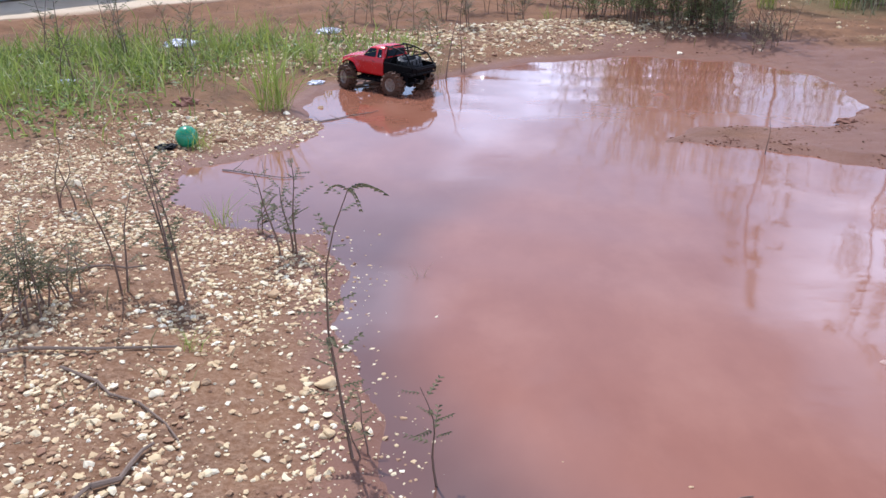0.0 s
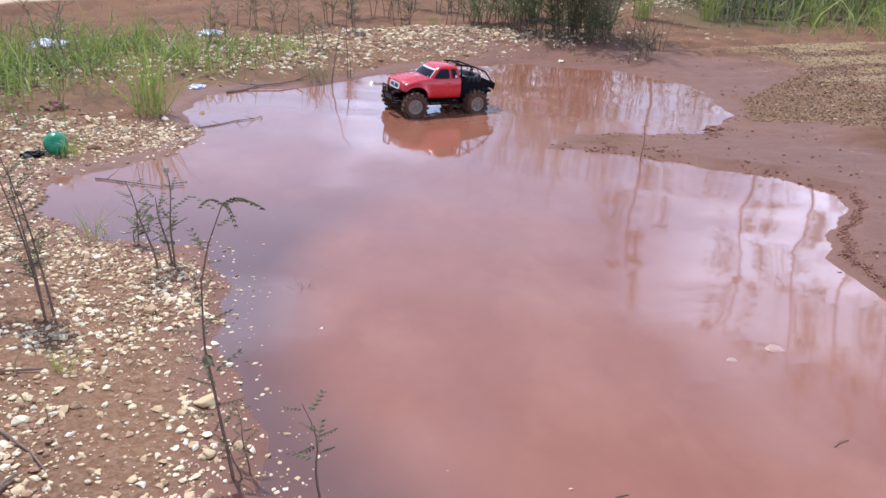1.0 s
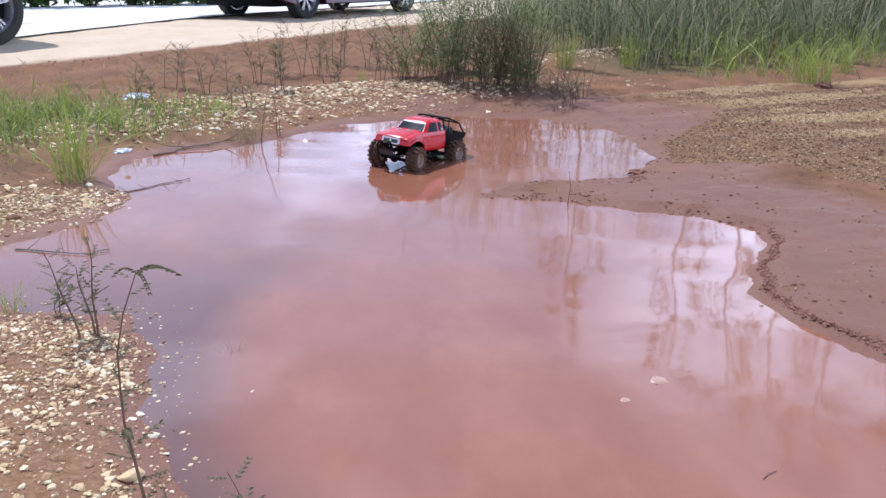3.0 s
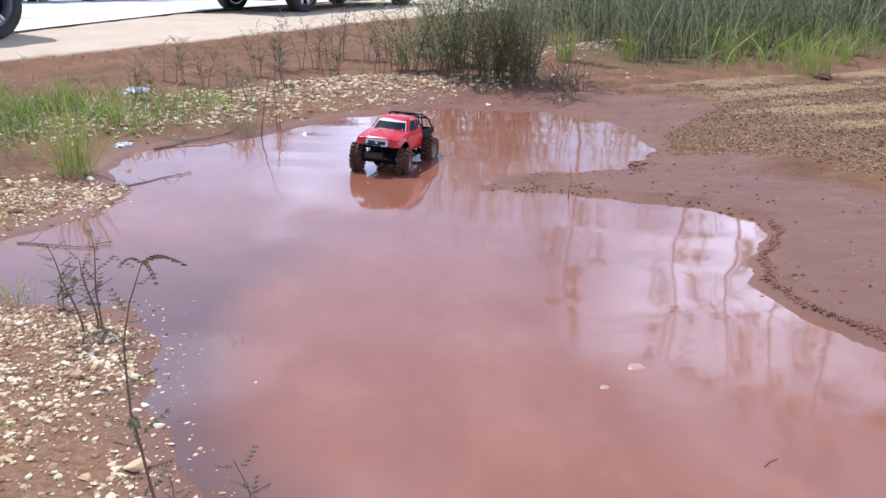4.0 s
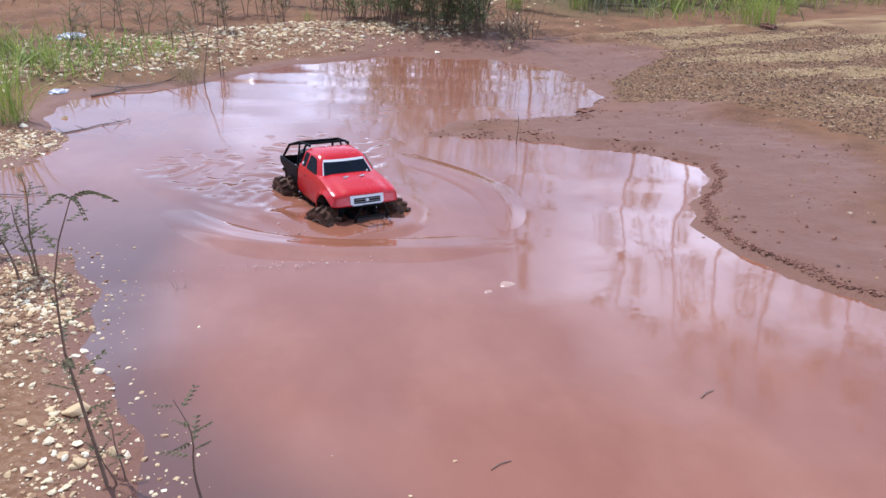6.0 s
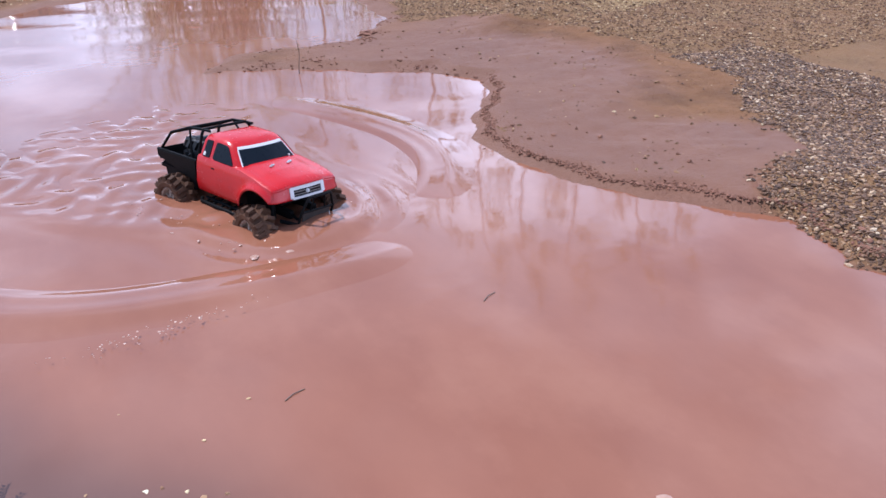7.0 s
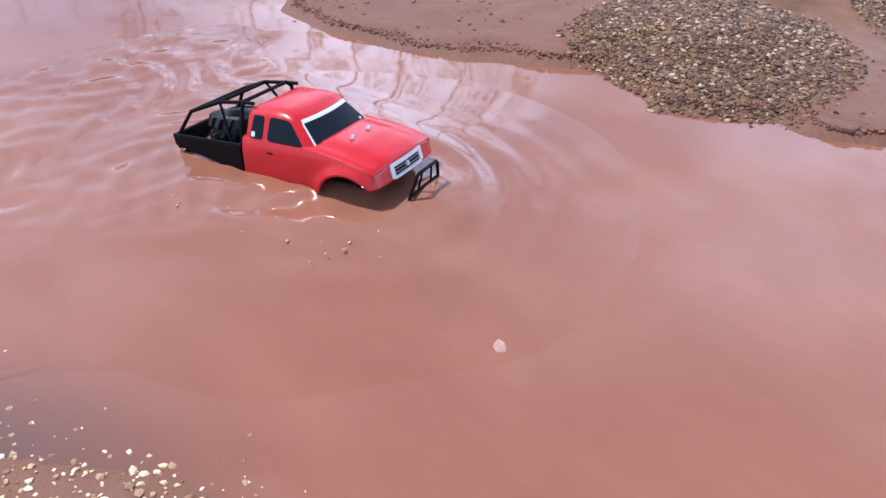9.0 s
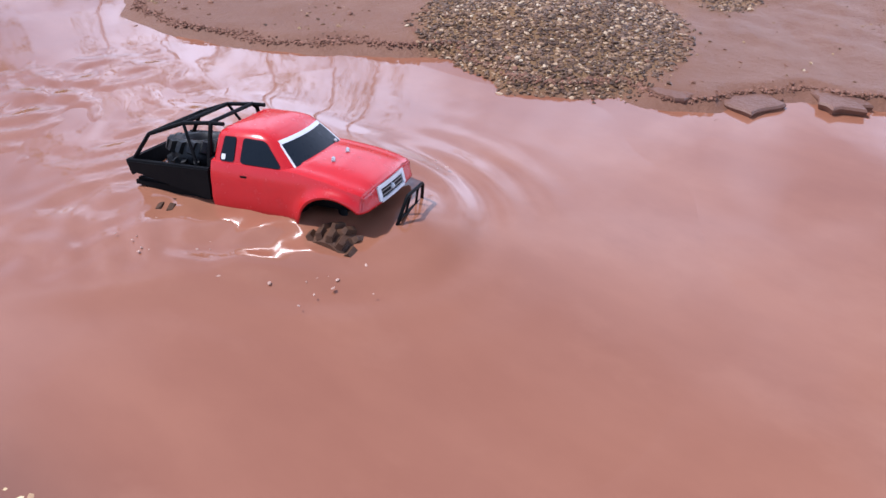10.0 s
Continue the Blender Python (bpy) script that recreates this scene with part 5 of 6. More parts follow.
def ground_leaves(name, weight, box_, count, tall, size, material, label):
    """Low broad-leaved growth: leaves held at many heights over the soil."""
    p = sprinkle(weight, box_, count)
    n = len(p)
    p[:, 2] += tall * RNG.uniform(0.05, 1, n) * (0.5 + 0.5 * rough_noise(4 * p[:, 0], 4 * p[:, 1]))
    a, tilt = RNG.uniform(0, 2 * np.pi, n), RNG.uniform(0.1, 0.9, n)
    along = np.stack([np.cos(a) * np.cos(tilt), np.sin(a) * np.cos(tilt), np.sin(tilt)], 1)
    side = np.stack([-np.sin(a), np.cos(a), RNG.uniform(-0.3, 0.3, n)], 1)
    s = (size * RNG.uniform(0.5, 1.3, n))[:, None]
    v = np.stack([p, p + along * s * 0.5 + side * s * 0.24, p + along * s - np.array([0, 0, 0.2]) * s, p + along * s * 0.5 - side * s * 0.24], 1).reshape(-1, 3)
    f = (np.arange(n) * 4)[:, None] + np.array([0, 1, 2, 3])
    return tagged(raw(name, v, f, material), label, "plants", "", "stuff")


def green_bank(x, y):
    return np.clip(blob(x, y, -2.2, 4.3, 0.75, 0.95, -15) * 1.6 + 0.7 * blob(x, y, -0.95, 5.1, 0.6, 0.4) + 0.5 * blob(x, y, -1.75, 3.45, 0.35, 0.3), 0, 1) * smooth(0.1, 0.3, shore_distance(x, y)) * (0.15 + 0.85 * smooth(-0.4, 0.2, rough_noise(2.1 * x + 2, 2.1 * y)))


ground_leaves("leafy_cover", green_bank, (-4.2, 0.2, 3.0, 6.6), 42000, 0.10, 0.034, M_LUSH, "low bright green leafy plants on the bank")
ground_leaves("creeping_weeds", lambda x, y: 0.5 * smooth(0.15, 0.6, rough_noise(2.4 * x + 1, 2.4 * y + 1)) * smooth(0.12, 0.35, shore_distance(x, y)) * smooth(1.3, 0.6, x), (-2.2, 1.2, 1.5, 7.0), 9000, 0.03, 0.018, M_WEED, "small creeping weeds between the stones")

# thin weeds
near_weed = "spindly brown-stemmed weed with narrow feathery leaves"
weed("weed", -0.16, 1.10, 0.475, 1, near_weed, rnd, 0.046, 0.10, 0.0032, 20, True, 0.0, None, 0.9, 0.2, 4, [(0, 0), (0.25, -0.014), (0.52, -0.026), (0.78, -0.018), (0.94, 0.006), (1, 0.02)])
weed("weed", -0.02, 1.04, 0.20, 1, "small bare weed standing in the shallows", rnd, 0.045, 0.14, 0.0026, 9, True, 0.0, None, 2.6, 0.5)
weed("weed", -0.42, 1.95, 0.27, 3, near_weed, rnd, 0.055, 0.22, 0.0034, 14, True, 0.03)
weed("weed", -0.60, 1.66, 0.40, 3, near_weed, rnd, 0.06, 0.30, 0.0032, 16, True, 0.02, None, 2.4)
weed("weed", -0.74, 1.70, 0.32, 2, near_weed, rnd, 0.05, 0.30, 0.003, 12, True, 0.02)
weed("weed", -1.14, 2.30, 0.24, 3, "dry branching weed on the stony bank", rnd, 0.045, 0.5, 0.003, 8, True, 0.03, M_DRY)
weed("weed", -0.92, 1.56, 0.2, 10, "bushy grey-green weed low on the stones", rnd, 0.045, 0.5, 0.0024, 14, True, 0.06)
weed("weed", -0.86, 1.64, 0.17, 7, "bushy grey-green weed low on the stones", rnd, 0.04, 0.5, 0.0022, 12, True, 0.04)
weed("weed", -1.28, 1.85, 0.2, 4, "bushy grey-green weed low on the stones", rnd, 0.04, 0.5, 0.0022, 12, True, 0.05)
weed("weed", -0.14, 1.12, 0.12, 2, "tiny weed at the foot of a taller one", rnd, 0.03, 0.4, 0.0018, 8, True, 0.02)
weed("weed", -0.5, 2.12, 0.13, 2, "small leafy weed in the muddy inlet", rnd, 0.05, 0.5, 0.002, 8, False, 0.03)
weed("weed", 1.19, 2.88, 0.16, 1, "bare stalk standing in the mud", rnd, 0.02, 0.05, 0.0022, 2, False, 0.0, None, 0.0, 0.7)
weed("weed", 0.02, 4.36, 0.42, 1, "bare leaning stalk at the far shore", rnd, 0.03, 0.5, 0.004, 3, False, 0.0, M_DRY, 0.8, 0.6)
weed("weed", 0.14, 4.52, 0.30, 2, "bare dead stalks at the far shore", rnd, 0.03, 0.1, 0.003, 4, False, 0.03, M_DRY)
for x, y, h, n in ((-2.35, 5.0, 0.62, 3), (-2.1, 5.25, 0.58, 3), (-1.85, 4.75, 0.5, 2), (-2.65, 4.55, 0.6, 3), (-1.6, 5.05, 0.48, 3), (-2.9, 5.2, 0.6, 3), (-1.45, 4.6, 0.32, 2), (-1.95, 4.2, 0.36, 2), (-2.5, 4.0, 0.4, 2)):
    weed("weed", x, y, h, n, "tall dark weed with thin branches above the grass", rnd, 0.09, 0.35, 0.0036, 12, True, 0.06)
for x, y, h, n in ((0.75, 7.5, 0.55, 5), (0.3, 6.9, 0.5, 5), (0.5, 7.0, 0.45, 4), (0.05, 6.6, 0.42, 4), (1.05, 7.3, 0.5, 5), (-0.3, 6.1, 0.3, 4), (0.2, 5.9, 0.34, 4), (0.55, 6.5, 0.35, 4), (-0.6, 6.4, 0.35, 4), (1.2, 6.7, 0.6, 5), (1.0, 6.3, 0.35, 4), (-0.1, 5.4, 0.22, 3), (-0.75, 5.6, 0.3, 3)):
    weed("weed", x, y, h, n, "wiry olive weed on bare red earth", rnd, 0.085, 0.3, 0.0034, 14, True, 0.1)
for x, y, h, n in ((2.05, 5.1, 0.24, 5), (1.92, 5.0, 0.18, 4), (2.2, 5.3, 0.26, 5), (3.85, 7.7, 0.5, 6), (4.1, 7.4, 0.35, 5)):
    weed("weed", x, y, h, n, "dark dead twiggy weed rooted in wet mud", rnd, 0.05, 0.5, 0.0034, 6, True, 0.06, M_DRY)

# the tall bush: many stems that fan out of a few roots
for k in range(13):
    a, r = rnd.uniform(0, 6.28), rnd.uniform(0, 1) ** 0.6
    x, y = 1.88 + 0.24 * r * math.cos(a), 5.90 + 0.2 * r * math.sin(a)
    weed("bush_plant", x, y, rnd.uniform(0.5, 1.35), 6, "dense upright dark green bush stems at the pond's far side", rnd, 0.072, rnd.uniform(0.15, 0.95), 0.003, 38, True, 0.07, M_BUSH, None, 0.06)
for x0, y0, n in ((1.55, 6.2, 8), (1.72, 6.8, 6), (1.35, 6.6, 5)):
    for k in range(n):
        weed("bush_plant", x0 + rnd.gauss(0, 0.10), y0 + rnd.gauss(0, 0.10), rnd.uniform(0.45, 1.2), 4, "thin spreading bush stem with sparse dark leaves", rnd, 0.09, rnd.uniform(0.25, 0.9), 0.0032, 32, True, 0.06, M_BUSH, None, 0.1)
for k in range(24):
    x, y = rnd.uniform(2.4, 5.6), rnd.uniform(6.9, 8.6)
    weed("bush_plant", x, y, rnd.uniform(0.8, 1.5), 4, "slender bush stem before the tall grass", rnd, 0.10, rnd.uniform(0.15, 0.4), 0.004, 26, True, 0.12, M_BUSH, None, 0.08)
for k in range(10):
    x, y = 1.95 + rnd.gauss(0.1, 0.18), 5.55 + rnd.gauss(0, 0.12)
    weed("weed", x, y, rnd.uniform(0.1, 0.25), 5, "reddish dead twigs at the foot of the bush", rnd, 0.03, 0.7, 0.003, 5, True, 0.05, M_DRY)

# sticks, litter, the green ball
stick_on_land("fallen_stick", (-1.25, 1.36), (-0.55, 1.42), 0.006, "thin fallen stick across the stones", rnd, 3)
stick_on_land("fallen_stick", (-0.72, 1.35), (-0.45, 1.12), 0.0035, "pale broken twig on the gravel", rnd, 1)
stick_on_land("fallen_stick", (-0.55, 0.98), (-0.5, 1.12), 0.006, "short bleached stick on the gravel", rnd, 1)
stick_on_land("fallen_stick", (-0.95, 1.78), (-0.75, 1.86), 0.005, "short brown stick on the gravel", rnd, 2)
stick_on_land("fallen_stick", (-0.58, 3.4), (-0.28, 3.66), 0.0032, "bent twig lying in the shallows", rnd, 6)
stick_on_land("fallen_stick", (-0.5, 4.2), (-0.1, 4.45), 0.006, "dead branch along the far shore", rnd, 4)
stick_on_land("fallen_stick", (-0.8, 2.75), (-0.5, 2.66), 0.0028, "dark twig in the muddy inlet", rnd, 3)
stick_on_land("fallen_stick", (3.6, 7.0), (4.3, 6.8), 0.012, "dead branch on the mud flat", rnd, 3)
for x, y, a in ((0.45, 1.0, 0.4), (0.9, 1.1, 0.5)):
    bm = bmesh.new()
    tube(bm, [(-0.02, 0, 0), (0, 0.002, 0.001), (0.022, -0.003, 0)], 0.0009, 5)
    ob = part("floating_straw", bm, M_TWIG)
    ob.matrix_world = pose(x, y, 0.0015, 0, 0, math.degrees(a))
    tagged(ob, "short dark straw floating on the pond", "straw")

bm = bmesh.new()
bmesh.ops.create_uvsphere(bm, u_segments=28, v_segments=18, radius=0.043)
for v in bm.verts:
    v.co.z *= 0.97
    if v.co.z < -0.025:
        v.co.x *= 1.03
ball = empty("ball", pose(-0.985, 3.03, height(-0.985, 3.03) + 0.037, 25, 12, 0))
part("shell", bm, M_BALL, ball)
bm = bmesh.new()
lathe(bm, [(-0.0012, 0.0415), (0.0012, 0.0415), (0.0012, 0.0432), (-0.0012, 0.0432)], 32)
part("seam", bm, M_BALL, ball)
tagged(ball, "shiny green plastic ball lying on the stones", "ball")


def crumple(name, x, y, size, material, label, category, flat=0.45):
    bm = bmesh.new()
    bmesh.ops.create_icosphere(bm, subdivisions=3, radius=size)
    for v in bm.verts:
        k = 1 + 0.55 * noise.noise(v.co * (2.2 / size)) + 0.25 * noise.noise(v.co * (5 / size))
        v.co = Vector((v.co.x * k * 1.3, v.co.y * k, max(-size * 0.2, v.co.z * k * flat)))
    ob = part(name, bm, material, None, "", False)
    ob.matrix_world = pose(x, y, height(x, y) + size * 0.18, 0, 0, 20)
    return tagged(ob, label, category)


crumple("plastic_bag", -1.69, 5.35, 0.07, M_LITTER, "crumpled white plastic bag in the grass", "litter")
crumple("plastic_scrap", -0.66, 4.25, 0.03, M_LITTER, "scrap of white plastic at the shore", "litter")
crumple("plastic_scrap", -1.95, 4.2, 0.03, M_LITTER, "scrap of white plastic in the grass", "litter")
crumple("plastic_scrap", -0.8, 5.9, 0.06, M_LITTER, "scrap of white plastic on bare earth", "litter")
crumple("mud_lump", -1.16, 3.62, 0.04, M_CLOD, "dark lump of mud on the bank", "mud lump", 0.7)
crumple("mud_lump", -1.06, 3.0, 0.03, M_BLACK, "dark rag beside the ball", "rag", 0.4)
crumple("mud_lump", 4.3, 5.55, 0.06, M_CLOD, "dark lump of mud below a grass tuft", "mud lump", 0.5)
crumple("mud_lump", 1.68, 3.3, 0.03, M_CLOD, "small lump of mud at the end of the gravel", "mud lump", 0.5)

# the road, the parked vehicles and the green beyond it
bm = bmesh.new()
road = []
for k in range(41):
    s = -40 + 2.5 * k
    row = []
    for o in (0.12 * math.sin(k), -4, -9):
        x, y = -2.3 + 0.567 * s + 0.824 * o, 10.6 + 0.824 * s - 0.567 * o
        row.append(bm.verts.new((x, y, height(x, y) + 0.02)))
    road.append(row)
for a, b in zip(road, road[1:]):
    for k in range(2):
        bm.faces.new((a[k], a[k + 1], b[k + 1], b[k]))
tagged(part("road", bm, M_CONCRETE), "sun-bleached pale road", "road", "", "structure")

HEAD = math.degrees(math.atan2(-0.69, 0.724))
turn = pose(0, 0, 0, 0, 0, HEAD)
foot = turn @ Vector((0.72, -1.36, 0))
vehicle("parked_car", Matrix.Translation((0.74 - foot.x, 13.0 - foot.y, height(0.74, 13.0) + 0.0)) @ turn, "maroon sedan with silver alloy wheels parked on the roadside", M_MAROON,
        4.5, 0.86, 0.22, 0.92, 1.4, 0.82, 0.98, -1.75, 1.15, (-1.36, 1.36), 0.31, 0.1, 0.72, 7)
foot = turn @ Vector((0.78, 1.3, 0))
vehicle("off_roader", Matrix.Translation((-2.72 - foot.x, 9.5 - foot.y, height(-2.6, 9.3))) @ turn, "silver off-road vehicle on big knobbly tyres by the road", M_SILVER,
        4.0, 0.8, 0.62, 1.15, 1.85, 1.1, 1.15, -1.7, 0.9, (-1.3, 1.3), 0.4, 0.13, 0.78, 5)

for k in range(15):
    x, y = -10.5 + k * 0.72, 15.4 + 0.26 * k
    shrub("roadside_shrub", x + rnd.uniform(-0.2, 0.2), y + rnd.uniform(-0.3, 0.3), rnd.uniform(0.9, 1.3), rnd.uniform(1.1, 1.7), 2400, "bright green leafy shrub across the road", rnd, 0.075)
for x, y, h in ((5.9, 10.2, 5.0), (6.4, 9.5, 5.4), (7.0, 9.2, 5.7), (7.7, 8.9, 5.9), (8.2, 8.0, 5.6), (4.6, 11.2, 4.6), (9.6, 8.4, 5.8), (11.0, 12.5, 6.2), (13.5, 8.0, 5.0)):
    tree("young_tree", x, y, h, 0.17 * h, 800, "slender young tree with drooping leaves behind the grass", rnd, 0.042, 0.38)
for k in range(9):
    shrub("field_shrub", 5.5 + k * 1.6, 13.2 + rnd.uniform(-0.6, 0.6) - 0.35 * k, 1.2, rnd.uniform(0.9, 1.4), 1300, "dark green shrub behind the tall grass", rnd, 0.1, M_BUSH)


# ---- water in motion: pieces of wave that travel with the truck or away from it ----
def wake_height(x, y):
    """Bow wave, spreading arms and churned water round a hull that points along y."""
    s = 0.24 - y
    arms = 0
    w = np.abs(x + 0.03 * np.sin(5 * y)) - 0.13 - 0.42 * np.maximum(s, 0)
    behind = smooth(-0.05, 0.12, s)
    arms = 0.010 * np.exp(-(w / 0.055) ** 2) * np.exp(-np.maximum(s, 0) / 0.75) * behind
    arms += 0.006 * np.exp(-((w + 0.13) / 0.05) ** 2) * np.exp(-np.maximum(s, 0) / 0.9) * behind
    rho = np.hypot(x, (y - 0.10) * 0.9)
    bow = 0.0019 * (1 + 0.6 * np.sin(6 * x + 9 * y)) * np.cos(2 * np.pi * (rho - 0.2) / 0.085) * np.exp(-np.maximum(rho - 0.2, 0) / 0.13) * smooth(0.12, 0.2, rho) * smooth(-0.1, 0.15, y)
    inside = smooth(0.03, -0.08, w) * behind
    churn = 0.0032 * inside * (np.sin(31 * x + 3 * np.sin(17 * y)) * np.sin(23 * y + 4 * np.sin(13 * x)) + 0.6 * np.sin(57 * x + 2 * np.sin(29 * y)) * np.sin(49 * y + 1))
    pile = 0.020 * np.exp(-(x / 0.11) ** 2 - ((y - 0.255) / 0.075) ** 2)
    return arms + bow + churn + pile


def make_wake():
    g = spaced([(-1.0, 1.0, 0.0125)])
    h = spaced([(-1.3, 0.75, 0.0125)])
    gx, gy = np.meshgrid(g, h)
    x, y = gx.ravel(), gy.ravel()
    m = smooth(1.0, 0.45, np.hypot(x / 1.0, (y + 0.275) / 1.02))
    z = (wake_height(x, y) + 0.0022 + 0.004 * np.exp(-(x / 0.26) ** 2 - (y / 0.42) ** 2)) * m - 0.009 * (1 - m)
    n, k = len(g), len(h)
    a = (np.arange(k - 1)[:, None] * n + np.arange(n - 1)[None, :]).ravel()
    ob = raw("wake", np.stack([x, y, z], 1), np.stack([a, a + 1, a + n + 1, a + n], 1), M_WATER, None, "", True)
    return tagged(ob, "spreading wake of red muddy water", "wave")


def make_swell():
    """Water heaped up round the floating hull, with the same rings and churn as the wake."""
    g = spaced([(-1.0, 1.0, 0.0125)])
    gx, gy = np.meshgrid(g, g)
    x, y = gx.ravel(), gy.ravel()
    r = np.hypot(x, y * 0.92)
    z = 0.048 * np.exp(-(r / 0.42) ** 2) - 0.013 + 0.9 * wake_height(x, y) * smooth(0.6, 0.35, r)
    n = len(g)
    a = (np.arange(n - 1)[:, None] * n + np.arange(n - 1)[None, :]).ravel()
    ob = raw("hull_swell", np.stack([x, y, z], 1), np.stack([a, a + 1, a + n + 1, a + n], 1), M_WATER, None, "", True)
    return tagged(ob, "muddy water heaped up round the floating truck", "wave")


def make_crest(radius, arc, tall, wide):
    """A low curved swell, thinning to nothing at its rim."""
    verts, faces = [], []
    n, k = 60, 22
    for i in range(n + 1):
        a = radians(arc) * (i / n - 0.5)
        fade = math.sin(math.pi * i / n) ** 0.8
        for j in range(k + 1):
            u = 2 * j / k - 1
            r = radius + u * wide * 2.2 + 0.02 * math.sin(5 * a)
            z = tall * fade * (math.exp(-(u * 2.2) ** 2) + 0.4 * math.exp(-((u * 2.2 + 1.3) / 0.5) ** 2)) - 0.003 * (abs(u) ** 4 + (1 - fade) ** 2)
            verts.append((r * math.sin(a), r * math.cos(a) - radius, z))
    for i in range(n):
        for j in range(k):
            p = i * (k + 1) + j
            faces.append((p, p + 1, p + k + 2, p + k + 1))
    ob = raw("wave_crest", verts, faces, M_WATER, None, "", True)
    return tagged(ob, "low swell of muddy water running to the bank", "wave")


def make_foam(size):
    bm = bmesh.new()
    bmesh.ops.create_icosphere(bm, subdivisions=2, radius=size)
    for v in bm.verts:
        k = 1 + 0.4 * noise.noise(v.co * (1.6 / size))
        v.co = Vector((v.co.x * k, v.co.y * k * 0.75, max(-0.001, v.co.z * 0.16)))
    return tagged(part("foam_patch", bm, M_FOAM), "small pale patch of froth drifting on the pond", "foam")


def make_flecks(spots, lo, hi, label):
    """Loose bits of froth at spots on the water, in one drifting raft."""
    p = np.array([(x, y, 0.002) for x, y in spots])
    v, f = stones_arrays(p, RNG.uniform(lo, hi, len(p)), 0.35)
    return tagged(raw("froth_flecks", v, f, M_FOAM), label, "foam", "", "stuff")


for x, y, turn_, w, l in ((1.96, 0.37, 62, 0.17, 0.13), (2.10, 0.20, 40, 0.16, 0.12), (1.86, 0.50, 75, 0.10, 0.07), (2.22, 0.06, 30, 0.15, 0.11)):
    bm = bmesh.new()
    rim = []
    for k in range(22):
        a = 2 * math.pi * k / 22
        g = 1 + 0.28 * noise.noise(Vector((3 * math.cos(a) + 7 * x, 3 * math.sin(a), y * 9))) + 0.10 * math.sin(9 * a + x * 40)
        rim.append((0.5 * w * g * math.copysign(abs(math.cos(a)) ** 0.7, math.cos(a)), 0.5 * l * g * math.copysign(abs(math.sin(a)) ** 0.7, math.sin(a))))
    rings = [[bm.verts.new((px * q, py * q, z + 0.002 * noise.noise(Vector((px * 60, py * 60, 1))))) for px, py in rim] for q, z in ((0.84, -0.016), (0.97, 0.004), (1.0, 0.009), (0.95, 0.014), (0.6, 0.017))]
    for p, q in zip(rings, rings[1:]):
        for k in range(22):
            bm.faces.new((p[k], p[(k + 1) % 22], q[(k + 1) % 22], q[k]))
    bm.faces.new(list(rings[-1]))
    bm.faces.new(list(reversed(rings[0])))
    ob = part("mud_slab", bm, M_BANK)
    ob.matrix_world = pose(x, y, max(0.002, height(x, y)) - 0.020, 2, 3, turn_)
    tagged(ob, "undercut slab of wet mud breaking off the bank", "mud slab")

truck, wheels = make_truck()
flecks = make_flecks([(rnd.gauss(0, 0.11), rnd.gauss(0, 0.012)) for _ in range(70)], 0.001, 0.0028, "broken line of froth on a swell")
spray = make_flecks([(rnd.choice((0.17, 0.2, -0.16)) + rnd.gauss(0, 0.03), rnd.choice((0.17, 0.14, -0.16, 0.02)) + rnd.gauss(0, 0.05)) for _ in range(60)], 0.001, 0.0035, "froth stirred up round the wheels")
wake, swell = make_wake(), make_swell()
crest_near, crest_far = make_crest(0.9, 80, 0.010, 0.05), make_crest(0.8, 85, 0.010, 0.05)
froth, froth_small, froth_near = make_foam(0.022), make_foam(0.012), make_foam(0.017)

# seconds, x, y, z, heading, nose up, lean to its right
TRUCK = [(0, -0.305, 4.195, -0.022, 51.3, 1.5, 0.4), (0.5, 0.066, 3.850, -0.024, 86.0, 1.0, 0), (1, 0.492, 3.790, -0.030, 109.2, 2.2, -1.2), (1.5, 0.711, 3.796, -0.034, 124.4, 3.0, -2.2),
         (2, 0.777, 3.844, -0.039, 130.0, 3.5, -2.8), (2.8, 0.762, 3.810, -0.034, 131.2, 3.9, -2.3), (3.5, 0.697, 3.713, -0.030, 131.9, 4.4, -1.8), (4, 0.610, 3.612, -0.025, 147.8, 2.5, -2.6),
         (4.5, 0.500, 3.297, -0.022, 158.1, 0.7, -3.5), (5, 0.378, 2.942, -0.046, 162.2, -3.3, 0.8), (5.2, 0.335, 2.822, -0.055, 164.4, -3.8, 1.7), (5.6, 0.315, 2.60, -0.073, 177, -2.3, 0.3), (6.0, 0.40, 2.36, -0.082, 194, -0.6, -2.2),
         (6.3, 0.477, 2.203, -0.083, 201.0, 0.4, -3.4), (6.5, 0.533, 2.100, -0.083, 203.7, 0.2, -4.2), (7, 0.643, 1.806, -0.076, 200.1, 0.1, -5.9), (7.5, 0.708, 1.546, -0.072, 195.9, 2.0, -4.6), (8, 0.784, 1.365, -0.090, 198.3, -1.7, -5.1),
         (8.5, 0.862, 1.195, -0.095, 201.2, 2.7, -6.6), (9, 0.908, 1.061, -0.091, 199.0, 5.3, -4.5), (9.5, 0.924, 0.944, -0.071, 193.7, 5.6, -7.7), (10, 0.988, 0.828, -0.082, 196.8, 4.1, -9.7)]


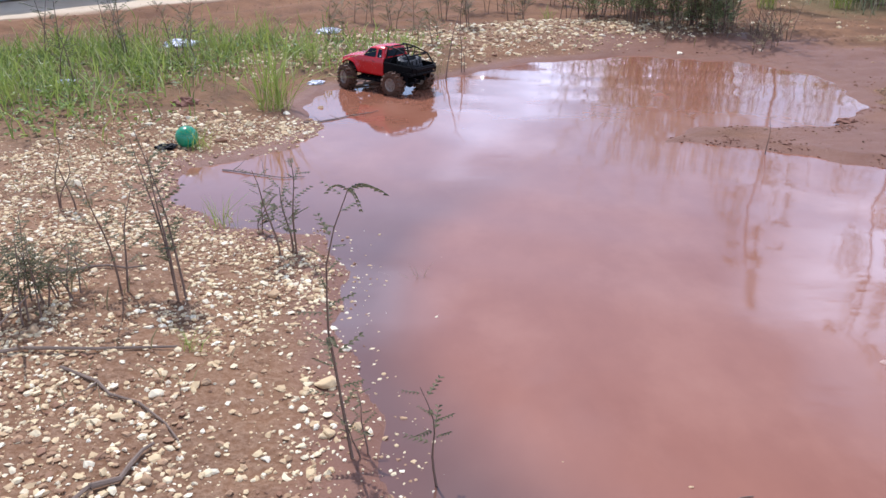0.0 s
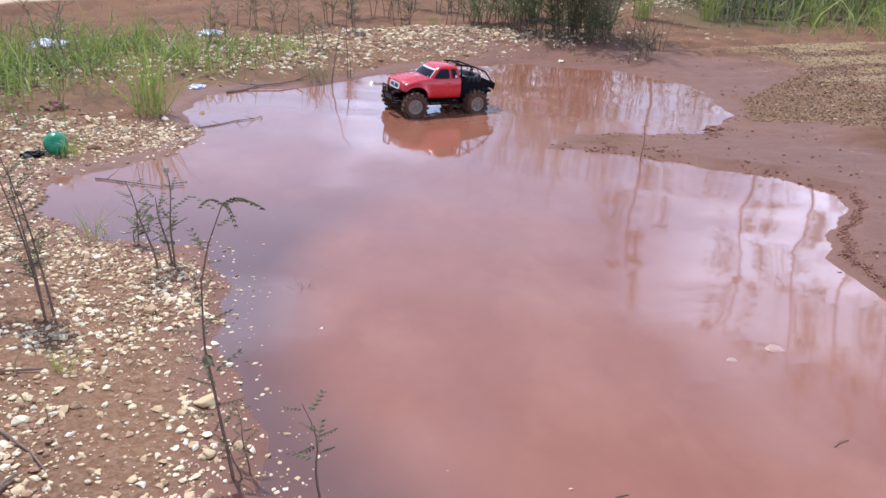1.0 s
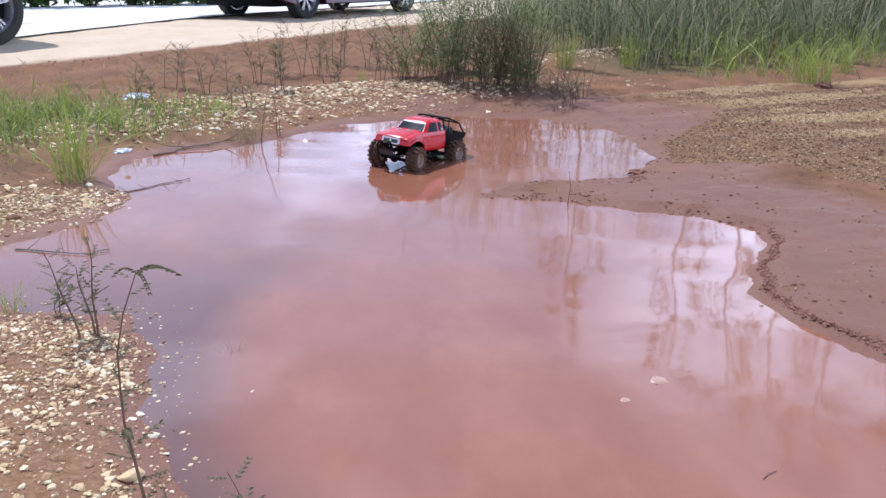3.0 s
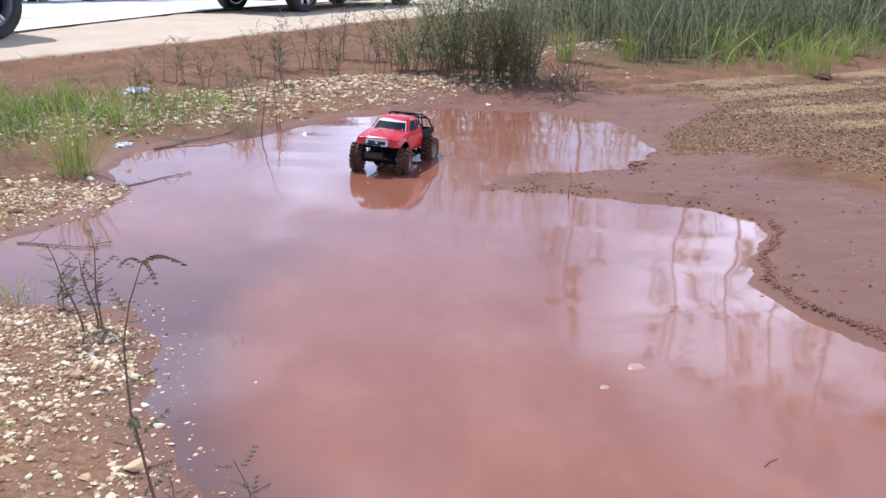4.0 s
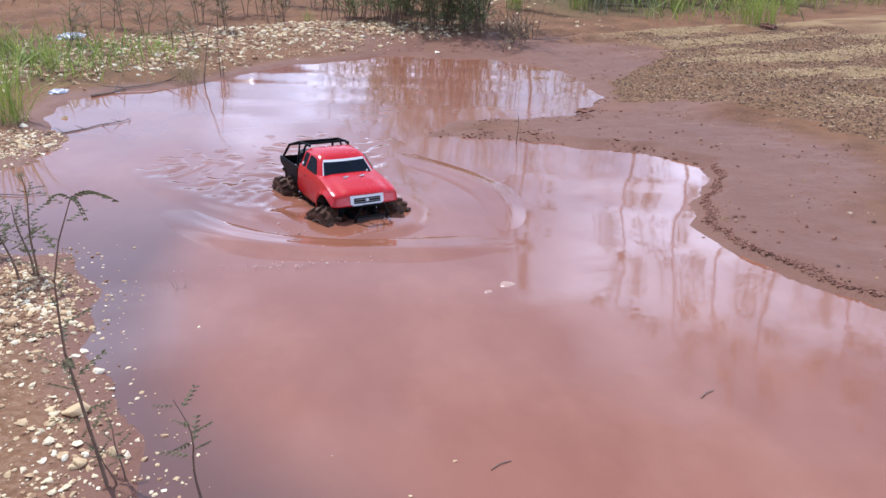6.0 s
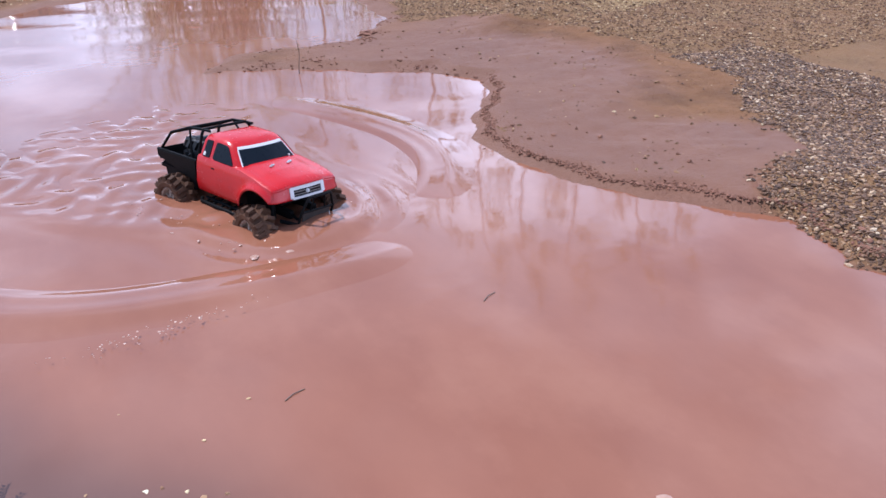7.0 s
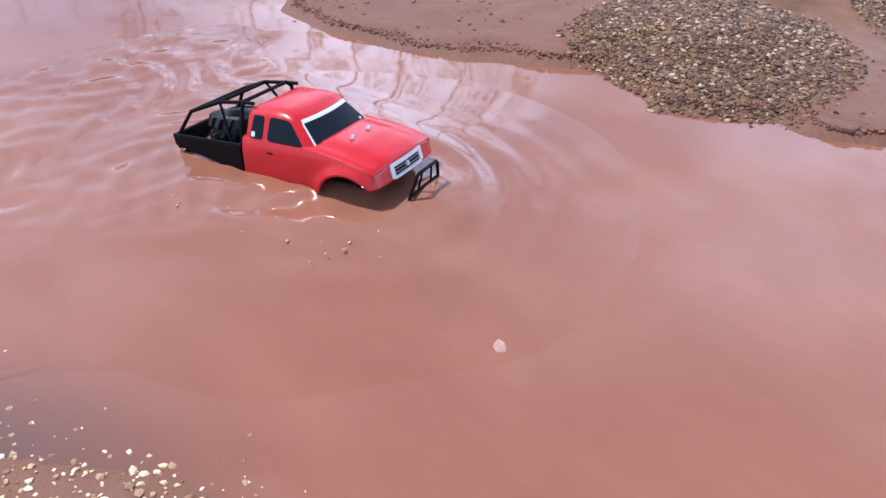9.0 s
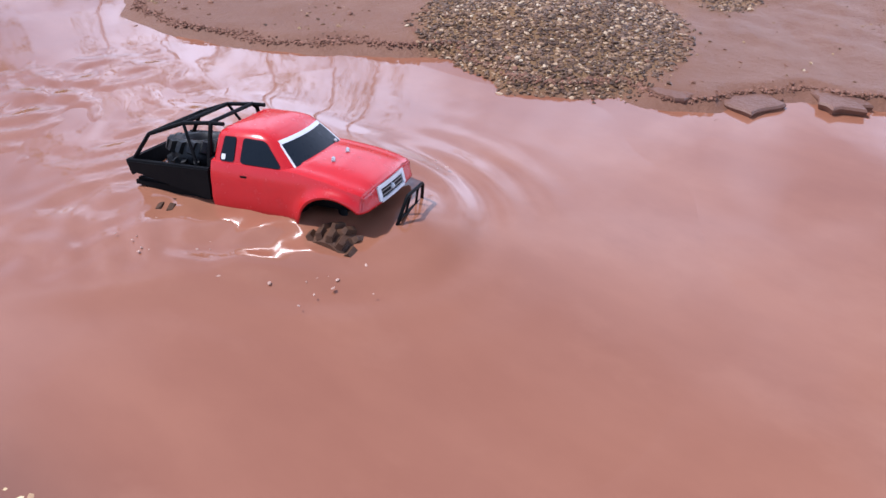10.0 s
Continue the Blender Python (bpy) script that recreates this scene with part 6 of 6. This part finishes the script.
def motions():
    walk(truck, [(t, pose(x, y, z, p, r, h)) for t, x, y, z, h, p, r in TRUCK])
    seconds = np.arange(0, 10.01, 0.1)
    table = np.array(TRUCK)
    xs, ys, hs = (np.interp(seconds, table[:, 0], table[:, k]) for k in (1, 2, 4))
    ahead = -np.sin(np.radians(hs[1:])) * np.diff(xs) + np.cos(np.radians(hs[1:])) * np.diff(ys)
    spin = np.degrees(np.concatenate([[0], np.cumsum(ahead)]) / TYRE_R)
    steer = np.interp(seconds, [0, 1.5, 2.2, 3.5, 4.2, 6.2, 6.8, 7.6, 8.6, 10], [-14, -12, 0, 16, 12, 18, -10, -4, -14, -10])
    # how high each axle rides under the body: it hangs as the truck floats and climbs
    ride = {AXLES[0]: ([0, 4.5, 5.2, 6.3, 7.5, 8, 8.5, 9, 9.5, 10], [0.077, 0.075, 0.070, 0.064, 0.064, 0.044, 0.052, 0.024, 0.056, 0.054]),
            AXLES[1]: ([0, 4.5, 6.3, 7.5, 8, 8.5, 9, 10], [0.079, 0.077, 0.066, 0.062, 0.052, 0.052, 0.044, 0.050])}
    for w, s, y in wheels:
        walk(w, [(float(t), pose(s * TRACK, y, float(np.interp(t, *ride[y])), 0, 0, float(a) if y > 0 else 0) @ pose(0, 0, 0, -float(q))) for t, a, q in zip(seconds, steer, spin)])
    lift = [(0, -0.034), (4.2, -0.030), (5.0, -0.010), (6.2, -0.001), (7.5, 0.0), (8.5, 0.001), (10, 0.002)]
    walk(wake, [(t, pose(x, y, float(np.interp(t, *zip(*lift))), 0, 0, h)) for t, x, y, z, h, p, r in TRUCK])
    heap = [(0, -0.07), (4.6, -0.06), (5.2, -0.046), (6.3, -0.032), (7.0, -0.028), (7.5, -0.024), (8, -0.006), (8.5, -0.001), (9, 0.005), (9.5, 0.007), (10, 0.010)]
    walk(swell, [(t, pose(x, y, float(np.interp(t, *zip(*heap))), 0, 0, h)) for t, x, y, z, h, p, r in TRUCK])
    walk(crest_near, [(0, pose(0.42, 2.75, -0.014, 0, 0, 150)), (5.0, pose(0.40, 2.6, -0.012, 0, 0, 150)), (6.0, pose(0.28, 2.0, 0.0, 0, 0, 152)), (6.5, pose(0.25, 1.72, 0.001, 0, 0, 155)),
                      (7, pose(0.27, 1.42, 0.001, 0, 0, 158)), (7.5, pose(0.33, 1.12, 0.0, 0, 0, 160)), (8, pose(0.38, 1.02, -0.002, 0, 0, 164)), (8.5, pose(0.43, 0.95, -0.005, 0, 0, 168)), (9, pose(0.47, 0.88, -0.009, 0, 0, 170)), (9.6, pose(0.50, 0.80, -0.013, 0, 0, 172)), (10, pose(0.50, 0.76, -0.014, 0, 0, 172))])
    walk(crest_far, [(0, pose(0.7, 2.75, -0.014, 0, 0, -80)), (5.2, pose(0.7, 2.6, -0.012, 0, 0, -80)), (6.2, pose(0.95, 2.45, 0.0, 0, 0, -78)), (7, pose(1.22, 2.1, 0.001, 0, 0, -85)),
                     (7.5, pose(1.27, 1.75, 0.0, 0, 0, -95)), (8.2, pose(1.42, 1.4, -0.002, 0, 0, -100)), (9, pose(1.6, 1.2, -0.012, 0, 0, -100)), (10, pose(1.6, 1.2, -0.014, 0, 0, -100))])
    walk(flecks, [(0, pose(0.42, 2.7, -0.02, 0, 0, 0)), (5.2, pose(0.36, 2.45, -0.02, 0, 0, 0)), (6.0, pose(0.2, 1.9, 0.004, 0, 0, -5)), (6.5, pose(0.2, 1.62, 0.010, 0, 0, 0)), (7, pose(0.28, 1.30, 0.009, 0, 0, 4)), (7.5, pose(0.36, 0.95, 0.005, 0, 0, 0)), (8.0, pose(0.38, 0.76, -0.012, 0, 0, 0)), (10, pose(0.38, 0.70, -0.03, 0, 0, 0))])
    walk(spray, [(t, pose(x, y, -0.03 if t < 4.6 else float(np.interp(t, [5, 6.3, 7.5, 8.5, 10], [0.002, 0.004, 0.010, 0.026, 0.034])), 0, 0, h)) for t, x, y, z, h, p, r in TRUCK])
    walk(froth, [(0, pose(1.0, 1.42, 0, 0, 0, 0)), (3.5, pose(0.85, 1.49, 0, 0, 0, 20)), (5, pose(0.77, 1.56, 0, 0, 0, 30)), (6.5, pose(0.67, 1.68, 0, 0, 0, 45)), (7, pose(0.63, 1.5, 0.004, 0, 0, 70)), (8, pose(0.5, 1.3, 0, 0, 0, 90)), (10, pose(0.42, 1.25, 0, 0, 0, 100))])
    walk(froth_small, [(0, pose(0.88, 1.40, 0, 0, 0, 0)), (3.5, pose(0.74, 1.42, 0, 0, 0, 20)), (5, pose(0.68, 1.5, 0, 0, 0, 30)), (6.5, pose(0.61, 1.66, 0, 0, 0, 45)), (7, pose(0.55, 1.5, 0.004, 0, 0, 60)), (8, pose(0.4, 1.3, 0, 0, 0, 80)), (10, pose(0.3, 1.2, 0, 0, 0, 90))])
    walk(froth_near, [(0, pose(0.78, 0.46, 0, 0, 0, 0)), (7.5, pose(0.81, 0.51, 0, 0, 0, 20)), (9, pose(0.83, 0.50, 0, 0, 0, 50)), (10, pose(0.93, 0.57, 0, 0, 0, 70))])


motions()
